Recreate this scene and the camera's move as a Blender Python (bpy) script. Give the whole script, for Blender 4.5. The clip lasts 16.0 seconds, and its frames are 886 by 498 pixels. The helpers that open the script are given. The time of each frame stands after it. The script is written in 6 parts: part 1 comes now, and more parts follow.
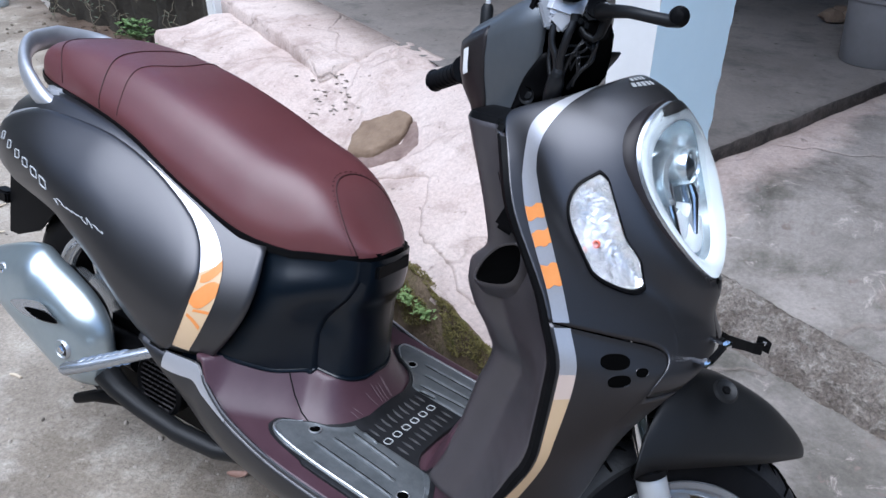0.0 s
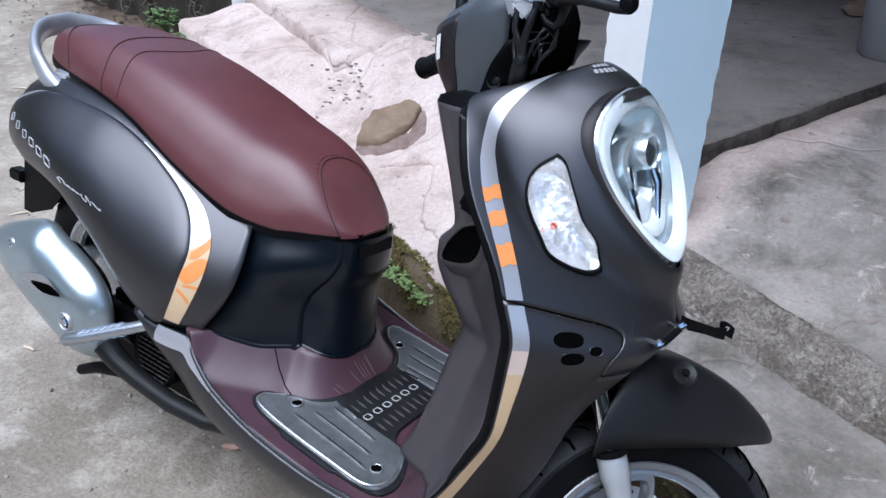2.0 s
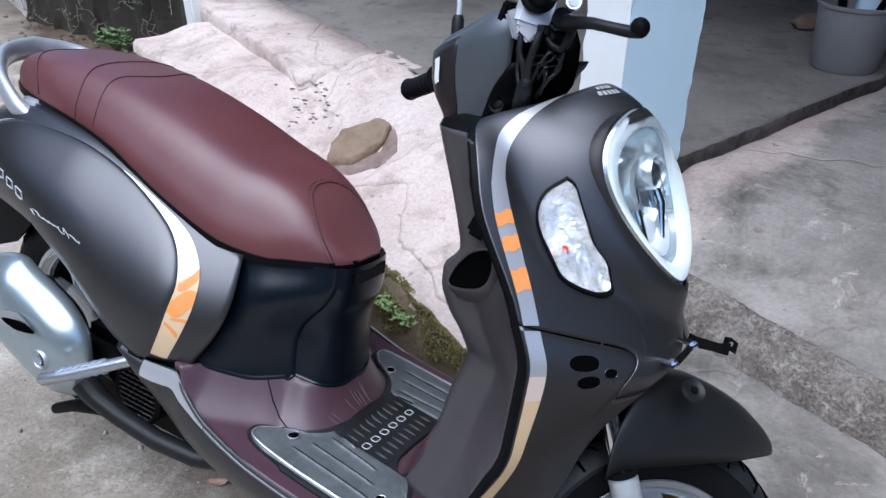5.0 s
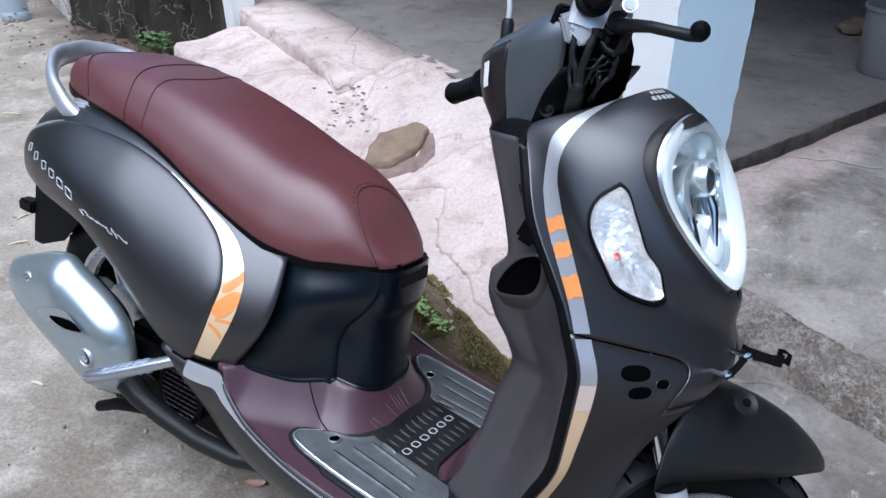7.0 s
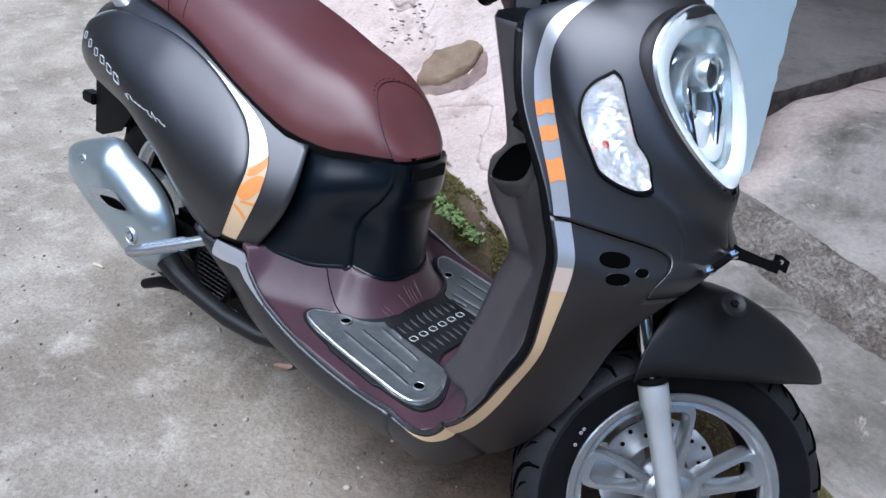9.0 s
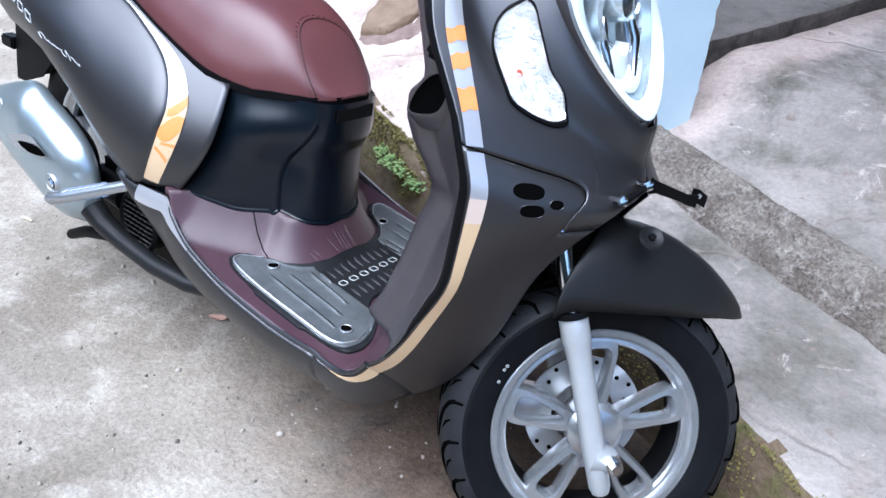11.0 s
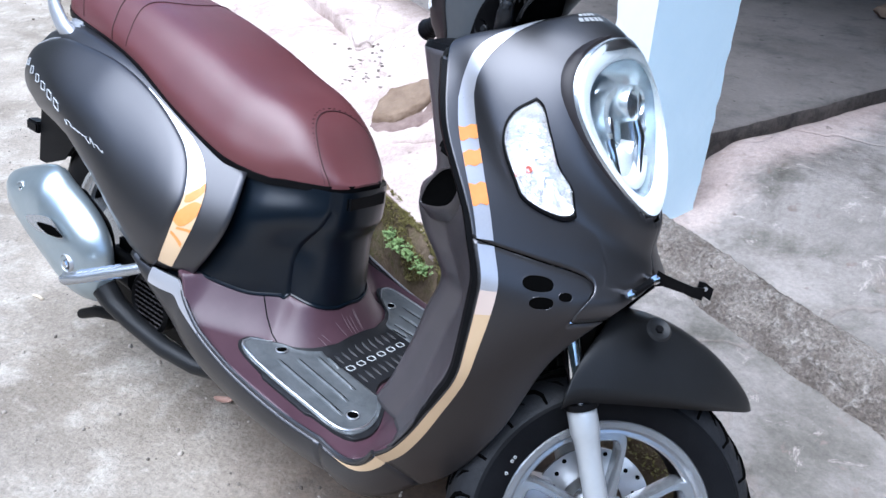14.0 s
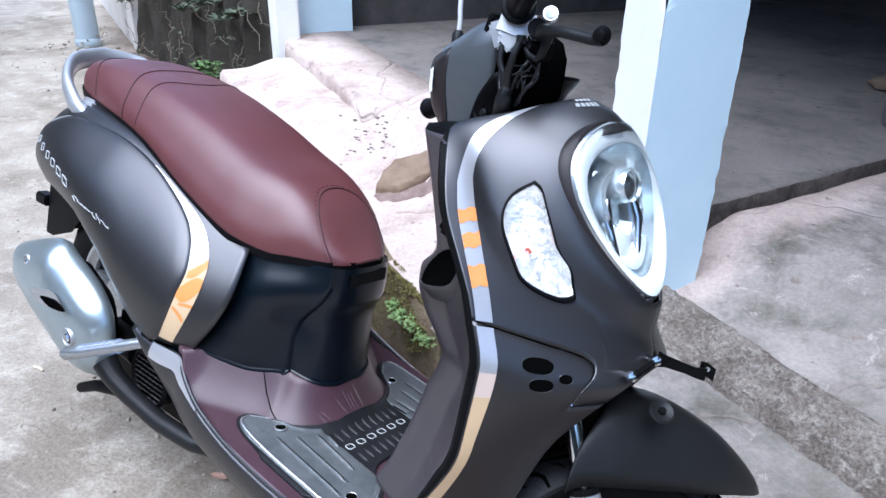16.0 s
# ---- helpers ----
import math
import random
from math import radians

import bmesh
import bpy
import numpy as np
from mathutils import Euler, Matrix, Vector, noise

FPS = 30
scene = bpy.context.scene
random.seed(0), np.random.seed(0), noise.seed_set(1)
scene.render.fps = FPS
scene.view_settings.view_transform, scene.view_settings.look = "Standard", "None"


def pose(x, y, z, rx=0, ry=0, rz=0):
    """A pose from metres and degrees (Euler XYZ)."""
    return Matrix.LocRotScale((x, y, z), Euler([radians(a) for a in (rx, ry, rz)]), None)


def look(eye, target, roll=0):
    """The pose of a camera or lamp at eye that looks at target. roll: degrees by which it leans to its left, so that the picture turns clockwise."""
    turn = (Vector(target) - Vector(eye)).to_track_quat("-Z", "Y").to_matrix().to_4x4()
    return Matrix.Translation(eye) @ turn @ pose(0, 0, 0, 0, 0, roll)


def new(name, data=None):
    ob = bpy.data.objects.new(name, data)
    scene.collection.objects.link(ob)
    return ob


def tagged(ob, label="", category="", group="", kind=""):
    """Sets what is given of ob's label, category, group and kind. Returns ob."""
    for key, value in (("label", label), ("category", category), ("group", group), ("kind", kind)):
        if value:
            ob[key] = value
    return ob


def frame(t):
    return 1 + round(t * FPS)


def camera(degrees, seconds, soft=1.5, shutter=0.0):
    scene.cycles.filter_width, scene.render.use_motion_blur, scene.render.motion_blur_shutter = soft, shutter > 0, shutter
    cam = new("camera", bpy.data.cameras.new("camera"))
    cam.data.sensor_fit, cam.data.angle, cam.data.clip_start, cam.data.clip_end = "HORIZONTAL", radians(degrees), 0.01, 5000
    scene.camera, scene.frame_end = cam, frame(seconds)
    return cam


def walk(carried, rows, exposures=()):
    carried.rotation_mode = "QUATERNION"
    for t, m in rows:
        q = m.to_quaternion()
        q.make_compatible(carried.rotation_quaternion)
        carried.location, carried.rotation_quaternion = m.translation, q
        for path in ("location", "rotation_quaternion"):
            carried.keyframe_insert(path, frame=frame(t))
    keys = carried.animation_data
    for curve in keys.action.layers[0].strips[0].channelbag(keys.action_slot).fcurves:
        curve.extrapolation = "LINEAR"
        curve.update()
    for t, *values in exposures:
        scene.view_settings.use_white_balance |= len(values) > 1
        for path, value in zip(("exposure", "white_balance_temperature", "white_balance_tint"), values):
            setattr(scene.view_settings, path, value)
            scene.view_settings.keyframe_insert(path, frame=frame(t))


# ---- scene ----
cam = camera(63.3, 16.0)
# the path: seconds, place, turn
PATH = [
    (0, 0.6138, -0.6619, 1.1676, 58.76, 0.12, 32.27),
    (0.5, 0.6380, -0.6618, 1.1702, 58.19, -0.34, 32.27),
    (1, 0.6725, -0.6548, 1.1678, 58.01, -0.42, 33.45),
    (1.5, 0.6969, -0.6491, 1.1682, 58.45, -0.17, 34.88),
    (2, 0.7013, -0.6466, 1.1689, 58.23, 0.41, 34.93),
    (2.5, 0.6930, -0.6492, 1.1711, 58.79, -0.07, 34.26),
    (3, 0.6767, -0.6571, 1.1721, 58.66, 0.26, 33.87),
    (3.5, 0.6613, -0.6613, 1.1751, 58.98, 0.34, 32.89),
    (4, 0.6552, -0.6621, 1.1768, 59.04, 0.51, 32.32),
    (4.2, 0.6519, -0.6699, 1.1750, 59.30, -0.13, 31.81),
    (6.3, 0.6094, -0.6619, 1.1785, 59.21, 0.41, 29.92),
    (6.5, 0.6085, -0.6634, 1.1775, 59.54, 0.51, 30.35),
    (7, 0.6094, -0.6733, 1.1729, 59.61, 0.49, 33.26),
    (7.5, 0.6328, -0.6728, 1.1647, 59.17, 0.82, 36.36),
    (8, 0.6696, -0.6697, 1.1572, 59.15, 0.28, 37.82),
    (8.5, 0.6975, -0.6591, 1.1384, 56.62, 0.72, 38.84),
    (9, 0.7311, -0.6670, 1.1272, 54.98, 0.74, 40.19),
    (9.5, 0.7491, -0.6654, 1.1127, 53.25, 0.52, 39.21),
    (9.7, 0.7539, -0.6604, 1.1057, 52.24, 0.31, 38.63),
    (11.8, 0.7932, -0.6354, 1.0882, 52.94, -0.48, 36.89),
    (12, 0.7920, -0.6363, 1.0949, 54.35, -0.31, 36.58),
    (12.5, 0.7839, -0.6378, 1.0992, 55.37, -0.52, 37.15),
    (13, 0.7789, -0.6401, 1.1083, 57.49, -0.87, 37.97),
    (13.5, 0.7797, -0.6427, 1.1164, 58.59, -1.09, 38.33),
    (14, 0.7810, -0.6458, 1.1096, 58.37, -1.01, 38.38),
    (14.5, 0.7859, -0.6421, 1.1032, 58.61, -1.13, 38.85),
    (15, 0.7878, -0.6362, 1.1134, 60.58, -0.79, 39.30),
    (15.5, 0.7835, -0.6361, 1.1274, 62.20, -1.22, 39.30),
    (16, 0.7805, -0.6350, 1.1308, 63.33, -0.84, 38.74),
]
walk(cam, [(t, pose(x, y, z, rx, ry, rz)) for t, x, y, z, rx, ry, rz in PATH],
     [(0.0, 1.34, 5580, 9), (9.2, 1.34, 5550, 8), (9.5, 1.42, 5510, 8), (9.7, 1.65, 5480, 8), (12.5, 1.97, 5460, 8), (16.0, 1.78, 5490, 9)])

# ---- daylight ----
SUN_EL, SUN_AZ = 67.0, 177.0
world = bpy.data.worlds.new("sky")
scene.world = world
world.use_nodes = True
wn = world.node_tree.nodes
sky = wn.new("ShaderNodeTexSky")
sky.sky_type, sky.sun_disc = "NISHITA", False
sky.sun_elevation, sky.sun_rotation = radians(SUN_EL), radians(SUN_AZ)
world.node_tree.links.new(sky.outputs[0], wn["Background"].inputs[0])
wn["Background"].inputs[1].default_value = 0.08
sun = new("sun", bpy.data.lights.new("sun", "SUN"))
sun.data.energy, sun.data.angle, sun.data.color = 2.15, radians(65), (1.0, 0.97, 0.94)
a, e = radians(SUN_AZ), radians(SUN_EL)
sun.matrix_world = look((0, 0, 0), (-math.sin(a) * math.cos(e), -math.cos(a) * math.cos(e), -math.sin(e)))


# ---- materials ----
def material(name, colour, rough=0.5, metal=0.0, colour2=None, scale=8.0, amount=0.5, bump=0.0, bump_scale=60.0, coat=0.0, detail=6.0, spec=0.5):
    """A surface with two scales of variation in colour and a fine relief."""
    m = bpy.data.materials.new(name)
    m.use_nodes = True
    nt = m.node_tree
    p = nt.nodes["Principled BSDF"]
    p.inputs["Base Color"].default_value = (*colour, 1)
    p.inputs["Roughness"].default_value = rough
    p.inputs["Metallic"].default_value = metal
    p.inputs["Coat Weight"].default_value = coat
    p.inputs["Specular IOR Level"].default_value = spec
    tc = nt.nodes.new("ShaderNodeTexCoord")
    if colour2:
        n1 = nt.nodes.new("ShaderNodeTexNoise")
        n1.inputs["Scale"].default_value, n1.inputs["Detail"].default_value = scale, detail
        n1.inputs["Roughness"].default_value = 0.65
        nt.links.new(tc.outputs["Object"], n1.inputs["Vector"])
        r = nt.nodes.new("ShaderNodeValToRGB")
        r.color_ramp.elements[0].position, r.color_ramp.elements[1].position = 0.5 - 0.25 * amount, 0.5 + 0.25 * amount
        r.color_ramp.elements[0].color, r.color_ramp.elements[1].color = (*colour, 1), (*colour2, 1)
        nt.links.new(n1.outputs["Fac"], r.inputs["Fac"])
        nt.links.new(r.outputs["Color"], p.inputs["Base Color"])
    if bump:
        n2 = nt.nodes.new("ShaderNodeTexNoise")
        n2.inputs["Scale"].default_value, n2.inputs["Detail"].default_value = bump_scale, 8
        nt.links.new(tc.outputs["Object"], n2.inputs["Vector"])
        b = nt.nodes.new("ShaderNodeBump")
        b.inputs["Strength"].default_value, b.inputs["Distance"].default_value = bump, 0.01
        nt.links.new(n2.outputs["Fac"], b.inputs["Height"])
        nt.links.new(b.outputs["Normal"], p.inputs["Normal"])
    return m


def layered(name, a, b, c, big, mid, fine, bump=0.5, rough=0.92, grain=0.35, crack=0.0, crack_scale=2.2, crack_colour=(0.2, 0.17, 0.15), zone=None, zone_way=(1.005, -0.229, 0), zone_at=(0.36, 0.46), wander_by=0.5, speck=False):
    """Mineral ground: two colours in large patches, a third in stains, fine grain, relief and optional cracks."""
    m = bpy.data.materials.new(name)
    m.use_nodes = True
    nt = m.node_tree
    nodes, link = nt.nodes, nt.links.new
    p = nodes["Principled BSDF"]
    p.inputs["Roughness"].default_value, p.inputs["Specular IOR Level"].default_value = rough, 0.3
    tc = nodes.new("ShaderNodeTexCoord")

    def tex(scale, detail=8, r=0.6, distort=0.0):
        n = nodes.new("ShaderNodeTexNoise")
        n.inputs["Scale"].default_value, n.inputs["Detail"].default_value = scale, detail
        n.inputs["Roughness"].default_value, n.inputs["Distortion"].default_value = r, distort
        link(tc.outputs["Object"], n.inputs["Vector"])
        return n.outputs["Fac"]

    def ramp(f, lo, hi):
        n = nodes.new("ShaderNodeMapRange")
        n.inputs["From Min"].default_value, n.inputs["From Max"].default_value = lo, hi
        link(f, n.inputs["Value"])
        return n.outputs["Result"]

    def mix(f, x, y, kind="MIX"):
        n = nodes.new("ShaderNodeMix")
        n.data_type, n.blend_type = "RGBA", kind
        for key, v in ((0, f), (6, x), (7, y)):
            if hasattr(v, "links"):
                link(v, n.inputs[key])
            else:
                n.inputs[key].default_value = v if key == 0 else (*v, 1)
        return n.outputs[2]

    broad, stains = ramp(tex(big, 10, 0.62, 0.15), 0.36, 0.64), ramp(tex(mid, 10, 0.68, 0.15), 0.5, 0.68)
    col = mix(stains, mix(broad, a, b), c)
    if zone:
        # other colours past a wandering line across the plan: another cement, and DIRT's damp, shade-darkened earth
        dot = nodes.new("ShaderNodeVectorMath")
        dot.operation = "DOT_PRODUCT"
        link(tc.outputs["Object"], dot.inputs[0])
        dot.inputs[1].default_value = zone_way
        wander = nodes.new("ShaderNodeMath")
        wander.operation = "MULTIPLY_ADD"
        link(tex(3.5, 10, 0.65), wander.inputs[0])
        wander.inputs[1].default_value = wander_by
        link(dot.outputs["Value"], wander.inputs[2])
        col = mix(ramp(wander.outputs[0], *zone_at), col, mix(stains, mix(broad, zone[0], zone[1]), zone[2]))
    if speck:
        col = mix(ramp(tex(fine * 0.3, 3, 0.5, 0.4), 0.66, 0.76), col, tuple(0.45 * q for q in a))
        col = mix(ramp(tex(mid * 2.6, 8, 0.75, 1.2), 0.6, 0.8), col, tuple(min(0.75, 1.25 * q) for q in b))
    g = tex(fine, 4, 0.8)
    lo = 1 - grain
    col = mix(1.0, col, mix(ramp(g, 0.3, 0.7), (lo, lo, lo), (1.1, 1.1, 1.1)), "MULTIPLY")
    height = nodes.new("ShaderNodeMath")
    height.operation = "MULTIPLY_ADD"
    link(tex(fine * 0.5, 8, 0.7), height.inputs[0])
    height.inputs[1].default_value = 0.6
    link(tex(mid, 10, 0.65), height.inputs[2])
    out = height.outputs[0]
    if crack:
        warp = nodes.new("ShaderNodeTexNoise")
        warp.inputs["Scale"].default_value, warp.inputs["Detail"].default_value = crack_scale * 2, 6
        link(tc.outputs["Object"], warp.inputs["Vector"])
        add = nodes.new("ShaderNodeVectorMath")
        add.operation = "MULTIPLY_ADD"
        link(warp.outputs["Color"], add.inputs[0])
        add.inputs[1].default_value = (0.45, 0.45, 0.45)
        link(tc.outputs["Object"], add.inputs[2])
        vor = nodes.new("ShaderNodeTexVoronoi")
        vor.feature = "DISTANCE_TO_EDGE"
        vor.inputs["Scale"].default_value = crack_scale
        link(add.outputs[0], vor.inputs["Vector"])
        line = ramp(vor.outputs["Distance"], 0.004, 0.018)
        inv = nodes.new("ShaderNodeMath")
        inv.operation = "MULTIPLY_ADD"
        link(line, inv.inputs[0])
        inv.inputs[1].default_value, inv.inputs[2].default_value = -crack, crack
        col = mix(inv.outputs[0], col, crack_colour)
        deep = nodes.new("ShaderNodeMath")
        deep.operation = "MULTIPLY_ADD"
        link(line, deep.inputs[0])
        deep.inputs[1].default_value = 0.5
        link(out, deep.inputs[2])
        out = deep.outputs[0]
    link(col, p.inputs["Base Color"])
    b = nodes.new("ShaderNodeBump")
    b.inputs["Strength"].default_value, b.inputs["Distance"].default_value = bump, 0.012
    link(out, b.inputs["Height"])
    link(b.outputs["Normal"], p.inputs["Normal"])
    return m


BODY = material("satin_grey_paint", (0.087, 0.086, 0.09), 0.375, 0.9, (0.1, 0.098, 0.103), 1500, 1.0, 0.02, 1800, spec=0.35)
BLACK = material("matte_black_plastic", (0.003, 0.003, 0.0034), 0.42, 0, (0.0055, 0.0055, 0.006), 40, 1, 0.04, 600, spec=0.06)
SEAT = material("maroon_vinyl", (0.09, 0.0255, 0.028), 0.4, 0, (0.118, 0.037, 0.0385), 7, 1, 0.12, 1100, spec=0.7)
BROWN = material("maroon_plastic", (0.042, 0.0175, 0.025), 0.38, 0, (0.08, 0.042, 0.053), 8, 1.3, 0.06, 500)
SCUFF = material("scuffed_plastic", (0.12, 0.085, 0.09), 0.6, 0, (0.18, 0.14, 0.145), 40, 1)
SILVER = material("silver_paint", (0.42, 0.44, 0.465), 0.27, 0.8, (0.48, 0.5, 0.525), 30, 1)
RUBBER = material("tyre_rubber", (0.003, 0.0034, 0.0044), 0.5, 0, (0.008, 0.0085, 0.0098), 14, 1.2, 0.06, 250, spec=0.08)
CHROME = material("chrome", (0.75, 0.76, 0.78), 0.12, 1.0)
LENS = material("dark_projector_glass", (0.02, 0.024, 0.028), 0.05, 0.0, spec=0.8)
STRIPE = material("silver_stripe", (0.5, 0.5, 0.53), 0.3, 0.6, (0.55, 0.55, 0.57), 400, 1)
STRIPE_WARM = material("sand_stripe", (0.56, 0.4, 0.235), 0.4, 0.1, (0.6, 0.44, 0.28), 12, 1)
STRIPE_MID = material("pale_sand_stripe", (0.62, 0.5, 0.43), 0.35, 0.2)
ORANGE = material("orange_print", (0.64, 0.22, 0.05), 0.45, 0.0, (0.68, 0.27, 0.08), 60, 1)
SEAM_M = material("dark_thread", (0.04, 0.012, 0.012), 0.6)
PANEL = material("black_gloss_plastic", (0.0014, 0.0036, 0.007), 0.29, 0, (0.002, 0.0048, 0.009), 30, 1, spec=0.42)
BLACK_PAINT = material("satin_black_paint", (0.014, 0.0145, 0.0155), 0.42, 0.3, (0.018, 0.0185, 0.0195), 10, 1, 0.03, 300, spec=0.25)
PLATE = material("scuffed_metal", (0.07, 0.078, 0.082), 0.4, 0.45, (0.2, 0.21, 0.215), 26, 1.4, 0.12, 150)
TREAD = material("dusty_tread", (0.005, 0.0056, 0.0072), 0.5, 0, (0.026, 0.0275, 0.031), 16, 1.5, 0.12, 200, spec=0.18)
MATRUB = material("dusty_mat_rubber", (0.004, 0.0042, 0.0048), 0.45, 0, (0.02, 0.02, 0.022), 30, 1.4, 0.06, 260, spec=0.25)
MARK = material("pale_print", (0.36, 0.37, 0.37), 0.5)
FROST = material("frosted_plastic", (0.55, 0.6, 0.63), 0.22, 0.15, (0.64, 0.69, 0.71), 40, 1)
REFLECT = material("reflector", (0.5, 0.57, 0.61), 0.2, 0.8, (0.6, 0.67, 0.71), 60, 1)
REFLECT_ROUGH = material("faceted_reflector", (0.62, 0.63, 0.66), 0.18, 0.75, (0.95, 0.95, 0.96), 26, 0.8, 0.4, 70, detail=2)
AMBER = material("amber", (0.7, 0.12, 0.06), 0.3)
# near-black without sheen: paints the shade inside openings and hollows
VOID = material("recess_shade_black", (0.002, 0.002, 0.002), 0.9, spec=0.0)
STEEL = material("brushed_steel", (0.5, 0.51, 0.52), 0.35, 0.9, (0.6, 0.6, 0.61), 30, 1)
FORK = material("fork_silver", (0.4, 0.42, 0.44), 0.38, 0.4, (0.45, 0.47, 0.49), 40, 1)
SILVER_D = material("silver_cast", (0.42, 0.43, 0.45), 0.38, 0.6, (0.5, 0.51, 0.53), 40, 1)
MUFFLER = material("muffler_silver", (0.36, 0.42, 0.445), 0.29, 0.75, (0.41, 0.465, 0.49), 40, 1)
GLASS = material("clear_plastic", (1, 1, 1), 0.03)
GLASS.node_tree.nodes["Principled BSDF"].inputs["Transmission Weight"].default_value = 1.0
GLASS.node_tree.nodes["Principled BSDF"].inputs["IOR"].default_value = 1.22
SHIELD_M = material("dark_grey_shield", (0.044, 0.039, 0.041), 0.29, 0, (0.056, 0.05, 0.052), 30, 1, 0.05, 600, spec=0.5)
BODY_D = material("dark_grey_plastic", (0.105, 0.116, 0.127), 0.36, 0.5, (0.118, 0.128, 0.139), 60, 1, 0.03, 500, spec=0.4)
BODY_K = material("dark_brown_plastic", (0.02, 0.017, 0.018), 0.4, 0.2, (0.026, 0.022, 0.022), 60, 1, 0.03, 500, spec=0.3)
CHROME_D = material("bare_aluminium", (0.66, 0.67, 0.69), 0.3, 0.35, (0.74, 0.74, 0.76), 60, 1)
CABLE = material("cable_rubber", (0.01, 0.01, 0.011), 0.35)
LEAF = material("weed_leaf", (0.16, 0.27, 0.08), 0.6, 0, (0.3, 0.4, 0.16), 60, 1)
# a darker copy of LEAF, with shade put into the green
LEAF_D = material("shaded_leaf", (0.07, 0.13, 0.04), 0.6, 0, (0.13, 0.21, 0.07), 60, 1)
MOSS = material("moss", (0.12, 0.1, 0.03), 0.95, 0, (0.24, 0.21, 0.07), 30, 1, 0.8, 200)
ROCK = material("brown_stone", (0.13, 0.085, 0.055), 0.9, 0, (0.25, 0.18, 0.125), 14, 1.0, 0.9, 40)
ROCK_D = material("split_stone_edge", (0.11, 0.07, 0.06), 0.9, 0, (0.26, 0.19, 0.165), 22, 1.1, 0.9, 50)
# soil darkened in its colour to stand for shade
SOIL = material("shaded_soil", (0.02, 0.017, 0.013), 0.95, 0, (0.05, 0.042, 0.03), 12, 1.2, 0.8, 40)
RUBBLE = layered("exposed_aggregate", (0.28, 0.232, 0.195), (0.53, 0.46, 0.4), (0.62, 0.555, 0.495), 9, 30, 120, 1.6, 0.95, 0.6)
DIM = material("dim_plaster", (0.3, 0.29, 0.28), 0.9, 0, (0.38, 0.37, 0.35), 4, 1)
# dark green for the added walls that the scooter's paint reflects
DIM_DARK = material("unseen_dark_green", (0.03, 0.04, 0.03), 0.9, 0, (0.075, 0.085, 0.065), 3, 1)
BOARD = material("weathered_boards", (0.05, 0.045, 0.045), 0.8, 0, (0.1, 0.09, 0.09), 9, 1)
PIPE = material("painted_pipe", (0.35, 0.42, 0.47), 0.5, 0, (0.42, 0.49, 0.53), 10, 1)
GRIT = material("pale_grit", (0.3, 0.26, 0.22), 0.9, 0, (0.5, 0.46, 0.41), 60, 1)
geo = GRIT.node_tree.nodes.new("ShaderNodeNewGeometry")
tone = GRIT.node_tree.nodes.new("ShaderNodeValToRGB")
tone.color_ramp.elements[0].color, tone.color_ramp.elements[1].color = (0.07, 0.055, 0.045, 1), (0.4, 0.355, 0.305, 1)
GRIT.node_tree.links.new(geo.outputs["Random Per Island"], tone.inputs["Fac"])
GRIT.node_tree.links.new(tone.outputs["Color"], GRIT.node_tree.nodes["Principled BSDF"].inputs["Base Color"])
DRYLEAF = material("dry_leaf", (0.36, 0.2, 0.15), 0.7, 0, (0.48, 0.32, 0.26), 80, 1)
STRAW = material("pale_straw", (0.55, 0.47, 0.36), 0.8)
STRAW_D = material("dull_runner", (0.12, 0.1, 0.07), 0.8, 0, (0.2, 0.17, 0.12), 20, 1)
DULLLEAF = material("dull_leaf", (0.05, 0.07, 0.04), 0.7, 0, (0.1, 0.12, 0.08), 30, 1)
PLASTIC = material("grey_plastic", (0.2, 0.19, 0.19), 0.5, 0, (0.25, 0.24, 0.24), 10, 1)
WALL = material("old_whitewash", (0.5, 0.46, 0.42), 0.85, 0, (0.66, 0.62, 0.57), 5, 1.1, 0.4, 30)


# the dark zone is damp earth plus the scooter's shade, painted into the colour
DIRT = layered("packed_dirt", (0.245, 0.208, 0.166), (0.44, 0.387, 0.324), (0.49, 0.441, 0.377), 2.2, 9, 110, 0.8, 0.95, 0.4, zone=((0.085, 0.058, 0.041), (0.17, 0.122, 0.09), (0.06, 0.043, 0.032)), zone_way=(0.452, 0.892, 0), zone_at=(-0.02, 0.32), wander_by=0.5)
MOSSY = layered("mossy_edge", (0.16, 0.115, 0.075), (0.24, 0.18, 0.12), (0.12, 0.12, 0.035), 6, 16, 120, 1.0, 0.95, 0.45)
CONCRETE = layered("pale_concrete", (0.47, 0.37, 0.33), (0.61, 0.515, 0.468), (0.35, 0.27, 0.235), 2.0, 5, 90, 0.7, 0.85, 0.25, 0.22, 1.5, (0.26, 0.2, 0.17), ((0.165, 0.149, 0.131), (0.38, 0.34, 0.312), (0.12, 0.11, 0.092)), speck=True)
FLOOR = layered("worn_floor", (0.16, 0.143, 0.13), (0.235, 0.21, 0.193), (0.112, 0.105, 0.098), 1.8, 6, 90, 0.3, 0.8, 0.15, speck=True)

RISER = layered("dark_step_edge", (0.05, 0.042, 0.038), (0.13, 0.112, 0.1), (0.03, 0.028, 0.026), 6, 18, 90, 0.8, 0.9, 0.4)
WHITE = material("white_paint", (0.86, 0.86, 0.84), 0.6, 0, (0.8, 0.8, 0.78), 9, 1, 0.1, 40)
BLUE = material("pale_blue_paint", (0.58, 0.74, 0.84), 0.6, 0, (0.64, 0.79, 0.88), 6, 1, 0.1, 40)


